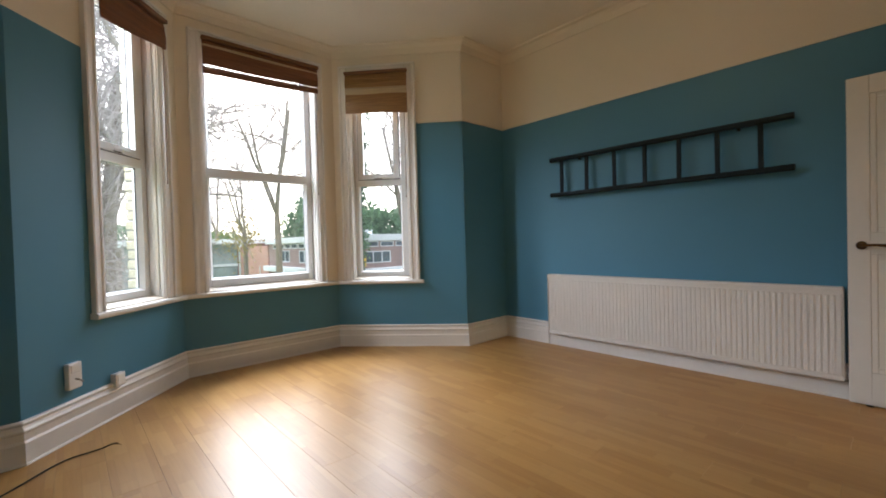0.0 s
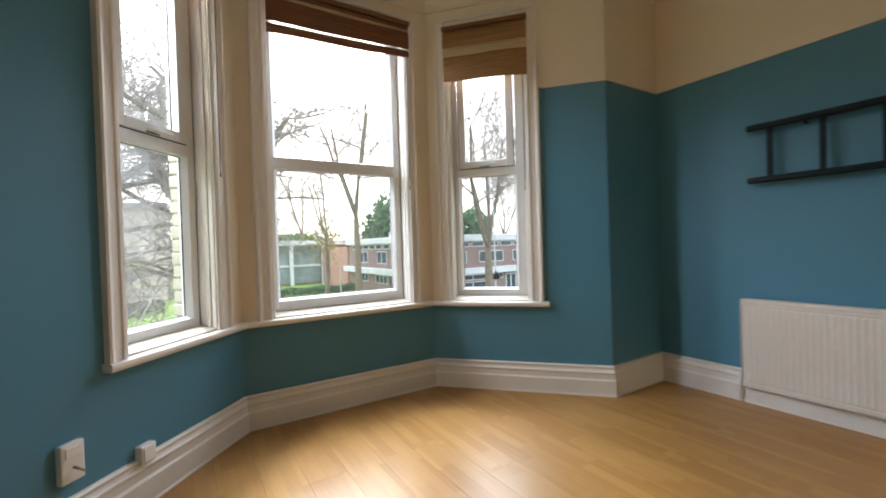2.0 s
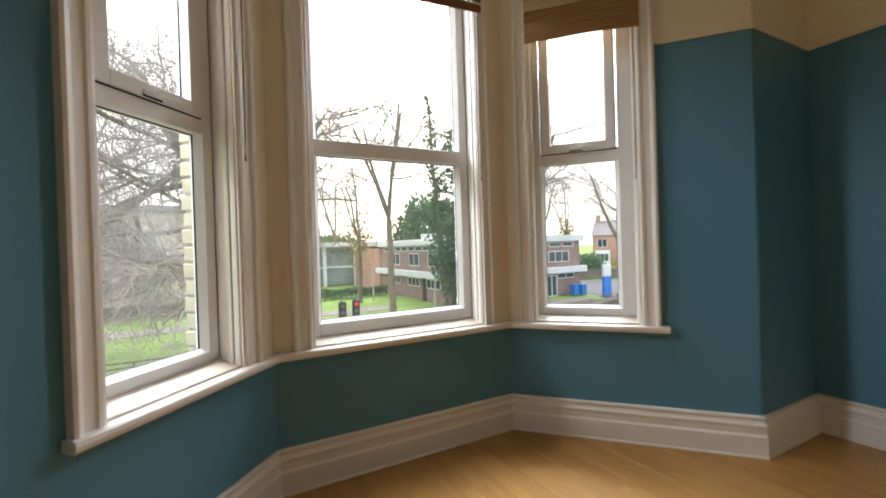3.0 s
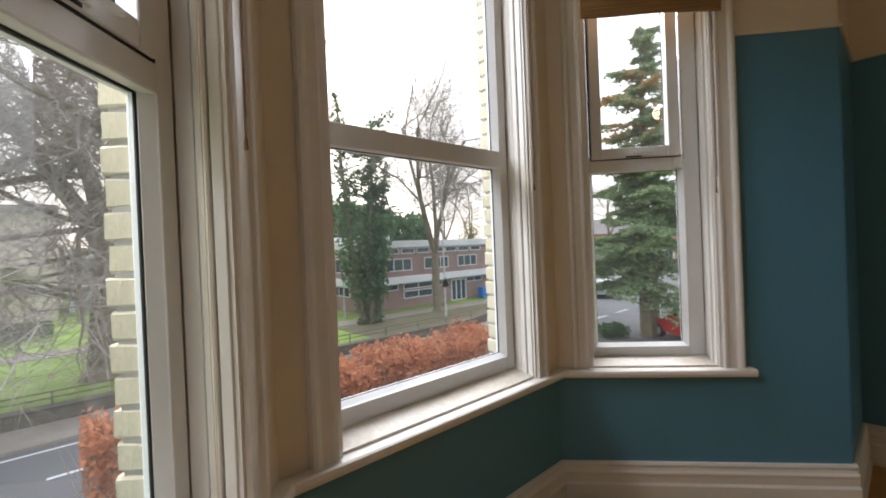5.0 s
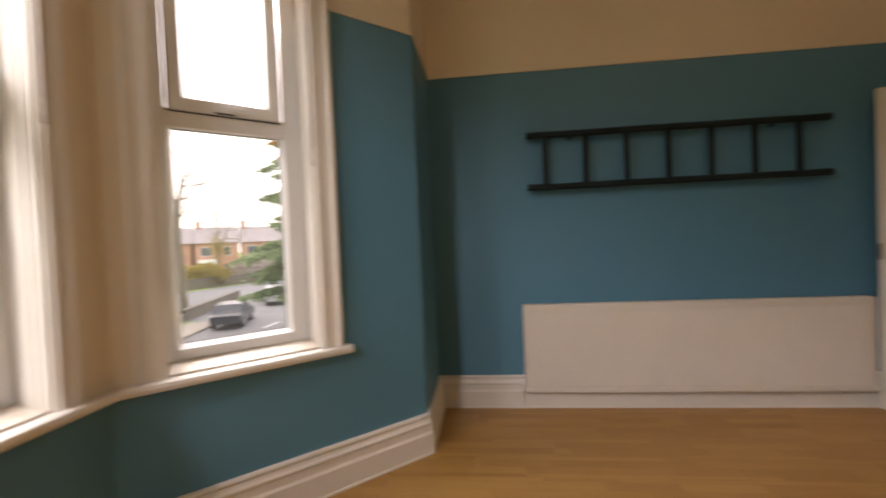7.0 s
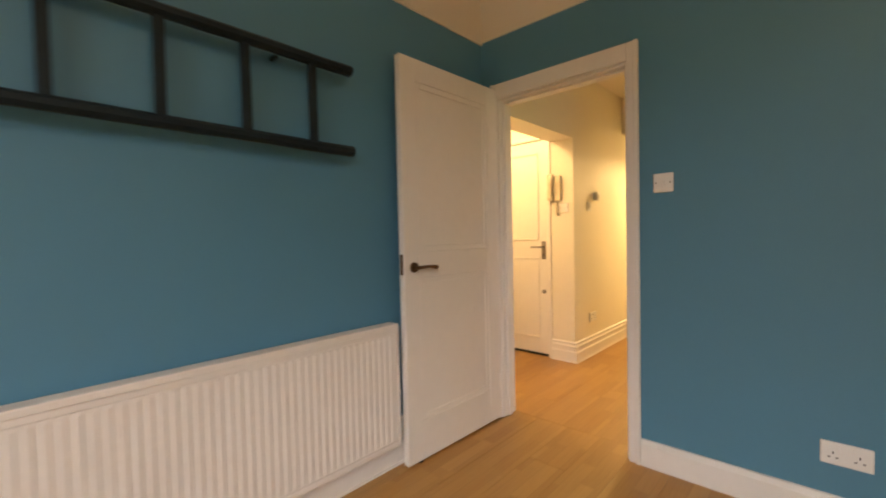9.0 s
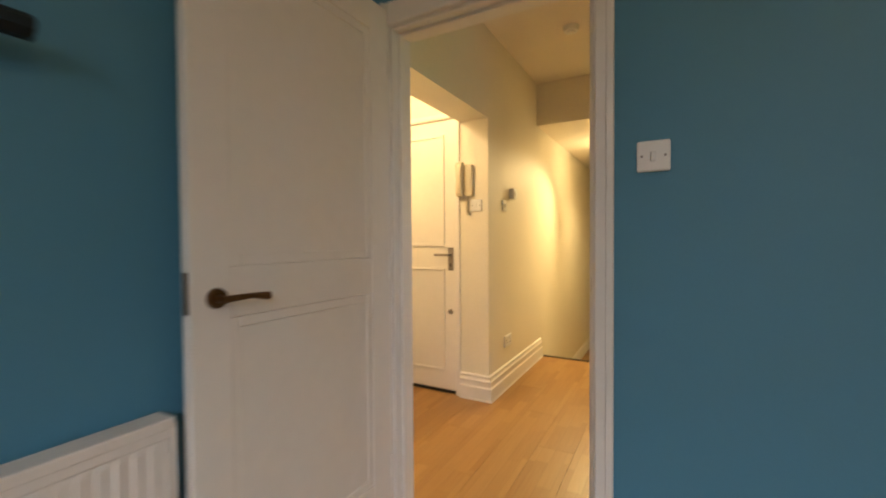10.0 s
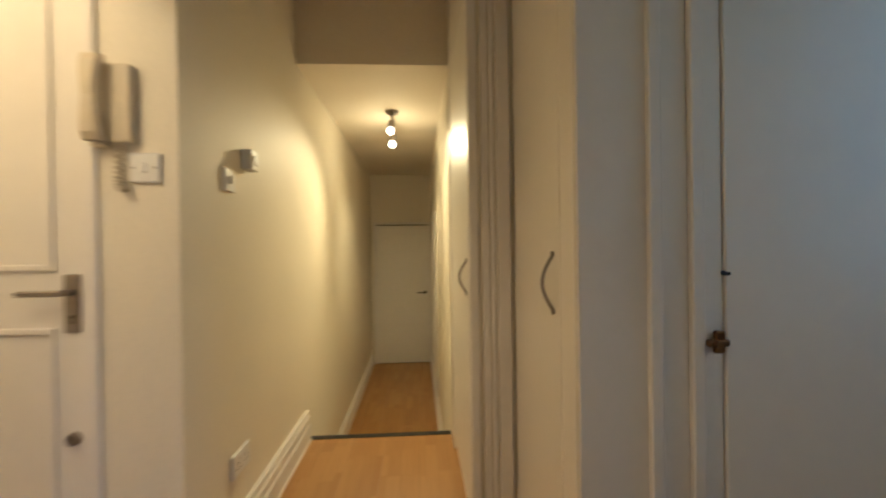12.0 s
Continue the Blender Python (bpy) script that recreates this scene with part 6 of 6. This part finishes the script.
box("wall", PALEWALL, (-34, 50, G), (-4.5, 66, 5.4), pale, bevel=0.05)
box("roof", SLATE, (-34.5, 49.5, 5.35), (-4.2, 66.5, 5.9), pale, bevel=0.05)
MP = Matrix.Translation((0, 50.0, 0))
for i in range(7):
    for zz in (-2.4, 1.6):
        building_window(pale, MP, -32.5 + i * 3.7, zz, 1.9, 1.7, 2, glazing=HALLGLASS)


def terrace_house(x, y, turn, w=7.0, d=9.0, eave=2.4, ridge=5.4):
    h = thing("terraced_house", "red brick terraced house with a slate roof and pale bay", "house", "terraced houses")
    m = Matrix.Translation((x, y, 0)) @ Matrix.Rotation(turn, 4, "Z")
    box("wall", TERRACE, (0, 0, G), (w, d, eave), h, m=m)
    bm = bmesh.new()
    vs = [bm.verts.new(p) for p in ((-0.2, -0.3, eave), (w + 0.2, -0.3, eave), (w + 0.2, d + 0.3, eave), (-0.2, d + 0.3, eave), (-0.2, d / 2, ridge), (w + 0.2, d / 2, ridge))]
    for f in ((0, 1, 5, 4), (3, 4, 5, 2), (0, 4, 3), (1, 2, 5), (0, 3, 2, 1)):
        bm.faces.new([vs[i] for i in f])
    bm.transform(m)
    part("roof", bm, SLATE, h)
    box("chimney", TERRACE, (0.1, d / 2 - 0.5, ridge - 0.8), (0.9, d / 2 + 0.5, ridge + 1.2), h, m=m)
    box("bay", FASCIA, (0.6, -0.9, G), (3.2, 0.0, -0.5), h, m=m)
    building_window(h, m, 0.8, -2.6, 2.2, 1.5, 3, -0.9)
    building_window(h, m, 0.9, 0.1, 1.8, 1.6, 2)
    building_window(h, m, 4.5, 0.1, 1.2, 1.6, 1)
    box("front_door", BLACK, (4.6, -0.05, G), (5.6, 0.01, -1.4), h, m=m)


for i in range(1, 8):
    terrace_house(57.0 + i * 4.1, 66.5 - i * 6.3, radians(-57))


def car(label, x, y, turn, paint):
    c = thing("car", label, "car", "parked cars", at=(x, y, G + 0.02))
    c.rotation_euler = (0, 0, turn)
    bm = bmesh.new()
    prof = [(-2.1, 0.35), (-2.1, 0.80), (-1.75, 0.92), (-1.25, 1.38), (0.35, 1.42), (1.0, 0.96), (1.95, 0.80), (2.1, 0.60), (2.08, 0.35)]
    rows = []
    for yy_, kz in ((-0.84, 0), (-0.70, 1), (0.70, 1), (0.84, 0)):
        rows.append([bm.verts.new((px * (1 if kz else 0.985), yy_ * (0.88 if pz > 1.0 and not kz else 1), pz - (0.04 if not kz and pz > 0.6 else 0))) for px, pz in prof])
    for a, b_ in zip(rows, rows[1:]):
        for j in range(len(prof)):
            bm.faces.new((a[j], a[(j + 1) % len(prof)], b_[(j + 1) % len(prof)], b_[j]))
    bm.faces.new(rows[0])
    bm.faces.new(rows[-1])
    bmesh.ops.recalc_face_normals(bm, faces=bm.faces)
    part("body", bm, paint, c)
    for sgn in (-1, 1):
        bm = bmesh.new()
        f = [bm.verts.new(p) for p in ((-1.50, sgn * 0.80, 0.95), (0.80, sgn * 0.80, 0.95), (0.28, sgn * 0.765, 1.32), (-1.15, sgn * 0.765, 1.30))]
        bm.faces.new(f)
        bmesh.ops.solidify(bm, geom=bm.faces[:], thickness=0.02)
        part("side_window", bm, DARKGLASS, c)
    bm = bmesh.new()
    f = [bm.verts.new(p) for p in ((0.98, -0.66, 0.99), (0.98, 0.66, 0.99), (0.42, 0.62, 1.40), (0.42, -0.62, 1.40))]
    bm.faces.new(f)
    bmesh.ops.solidify(bm, geom=bm.faces[:], thickness=0.02)
    part("windscreen", bm, DARKGLASS, c)
    for wx in (-1.3, 1.3):
        for sgn in (-1, 1):
            bm = bmesh.new()
            cylinder(bm, (wx, sgn * 0.68, 0.31), (wx, sgn * 0.87, 0.31), 0.31, n=18)
            wh = part("wheel", bm, BLACK, c)
            bm = bmesh.new()
            cylinder(bm, (wx, sgn * 0.865, 0.31), (wx, sgn * 0.88, 0.31), 0.19, n=14)
            part("rim", bm, CARGREY, wh)
    return c


car("small red car parked below the conifer", 17.6, 10.0, 0.9, CARRED)
car("silver car parked beyond the conifer", 30.5, 21.0, 0.6, CARGREY)
car("dark car parked beyond the conifer", 33.8, 18.4, 0.6, CARDARK)
car("white car parked by the far houses", 38.0, 22.5, 0.5, FASCIA)
car("dark car waiting at the junction", 21.5, 19.0, 0.35, CARDARK)

sign = thing("pillar_sign", "freestanding blue and white pillar sign", "sign", at=(25.6, 26.9, G))
box("lower_panel", SIGNBLUE, (-0.45, -0.12, 0.1), (0.45, 0.12, 1.75), sign, bevel=0.02)
box("upper_panel", FASCIA, (-0.45, -0.12, 1.752), (0.45, 0.12, 2.75), sign, bevel=0.02)
box("plinth", STONE, (-0.55, -0.2, 0.0), (0.55, 0.2, 0.1), sign)
for i, (x, y) in enumerate(((24.0, 29.0), (24.8, 28.9))):
    b = thing("wheelie_bin", "blue wheeled bin by the office wall", "bin", "bins", at=(x, y, G))
    box("bin_body", SIGNBLUE, (-0.28, -0.32, 0.08), (0.28, 0.32, 0.95), b, bevel=0.03)
    box("lid", SIGNBLUE, (-0.30, -0.34, 0.952), (0.30, 0.36, 1.02), b, bevel=0.02)


def post(label, x, y, h, sign_z=None, mat=POSTPAINT, lamp=False):
    p = thing("street_post", label, "post", "street posts", at=(x, y, G))
    bm = bmesh.new()
    cylinder(bm, (0, 0, 0), (0, 0, 0.9), 0.09, 0.08, n=10)
    cylinder(bm, (0, 0, 0.9), (0, 0, h), 0.062, 0.045, n=10)
    part("pole", bm, mat, p)
    if sign_z:
        bm = bmesh.new()
        vs = [bm.verts.new(v) for v in ((-0.36, -0.09, sign_z), (0.36, -0.09, sign_z), (0, -0.09, sign_z + 0.62))]
        bm.faces.new(vs)
        bmesh.ops.solidify(bm, geom=bm.faces[:], thickness=0.02)
        part("sign_plate", bm, SIGNYELLOW if h > 6 else FASCIA, p, "triangular sign plate")
    if lamp:
        box("lamp_head", mat, (-0.12, -0.55, h - 0.08), (0.12, 0.08, h + 0.05), p, bevel=0.02)


post("tall pale lamp post with a triangular sign", 15.2, 24.2, 10.3, 2.1, lamp=True)
post("short pale post on the lawn", 10.8, 30.0, 2.6)
post("short pale post by the path", 8.9, 38.5, 2.9)
shut = thing("hanging_sign", "orange notice board on the office wall", "sign")
box("board", SIGNYELLOW, (13.2, 29.2, -0.7), (14.0, 29.28, 0.15), shut)
box("bracket", STONE, (13.55, 29.28, -0.3), (13.65, 30.0, -0.2), shut)
GLOWRED = bpy.data.materials.new("lit_red_signal")
GLOWRED.use_nodes = True
gr = GLOWRED.node_tree.nodes["Principled BSDF"]
gr.inputs["Base Color"].default_value = (0.35, 0.01, 0.01, 1)
gr.inputs["Emission Color"].default_value = (1.0, 0.05, 0.03, 1)
gr.inputs["Emission Strength"].default_value = 0.45
for x, y in ((1.1, 19.3), (1.75, 19.6)):
    tl = thing("traffic_light", "black traffic light showing red at the kerb", "traffic light", "traffic lights", at=(x, y, G + 0.12))
    tl.scale = (0.86, 0.86, 0.86)
    bm = bmesh.new()
    cylinder(bm, (0, 0, 0), (0, 0, 2.9), 0.055, n=10)
    part("pole", bm, BLACK, tl)
    hd = box("signal_head", BLACK, (-0.17, -0.24, 1.85), (0.17, -0.02, 2.85), tl, bevel=0.03)
    for i, z in enumerate((2.66, 2.36, 2.06)):
        bm = bmesh.new()
        cylinder(bm, (0, -0.238, z), (0, -0.25, z), 0.10, n=16)
        part("lens", bm, GLOWRED if i == 0 and x > 1.5 else STONE, hd)

# ---- laminate boards, last of the interior ----
random.seed(11)
board_meshes = {}


def board(parent, x, y0, y1, z):
    ln = round(y1 - y0, 3)
    if ln not in board_meshes:
        bm = bmesh.new()
        add_box(bm, (0.0004, 0.0004, -0.011), (0.1926, ln - 0.0004, 0.0), bevel=0.0004)
        me = bpy.data.meshes.new("floor_board")
        bm.to_mesh(me)
        bm.free()
        me.materials.append(FLOOR)
        board_meshes[ln] = me
    o = new("floor_board", board_meshes[ln])
    o.location = (x, y0, z)
    o.parent = parent


def y_limit(x):
    pts = [(XL - 0.5, 3.577), A2, BL, BR, A, (0.5, 3.577)]
    for (xa, ya), (xb, yb) in zip(pts, pts[1:]):
        if xa <= x <= xb:
            return ya + (yb - ya) * (x - xa) / (xb - xa)
    return 3.577


def lay(parent, x0, x1, y0, limit, z):
    x, row = x0, 0
    while x < x1:
        y = y0 - (0.43 * row) % 1.29
        top = limit(x)
        while y < top:
            a, b = max(y, y0), min(y + 1.29, top)
            if b - a > 0.02:
                board(parent, x, a, b, z)
            y += 1.29
        x += 0.193
        row += 1


lay(bpy.data.objects["floor"], XL - 0.02, 0.0, -0.13, lambda x: max(y_limit(x), y_limit(x + 0.193)) + 0.01, 0.0)
lay(bpy.data.objects["floor_hall"], -1.03, 1.12, -2.585, lambda x: -0.1305, 0.0)
lay(bpy.data.objects["floor_corridor"], -0.86, 0.02, -6.12, lambda x: -2.85, LOW)
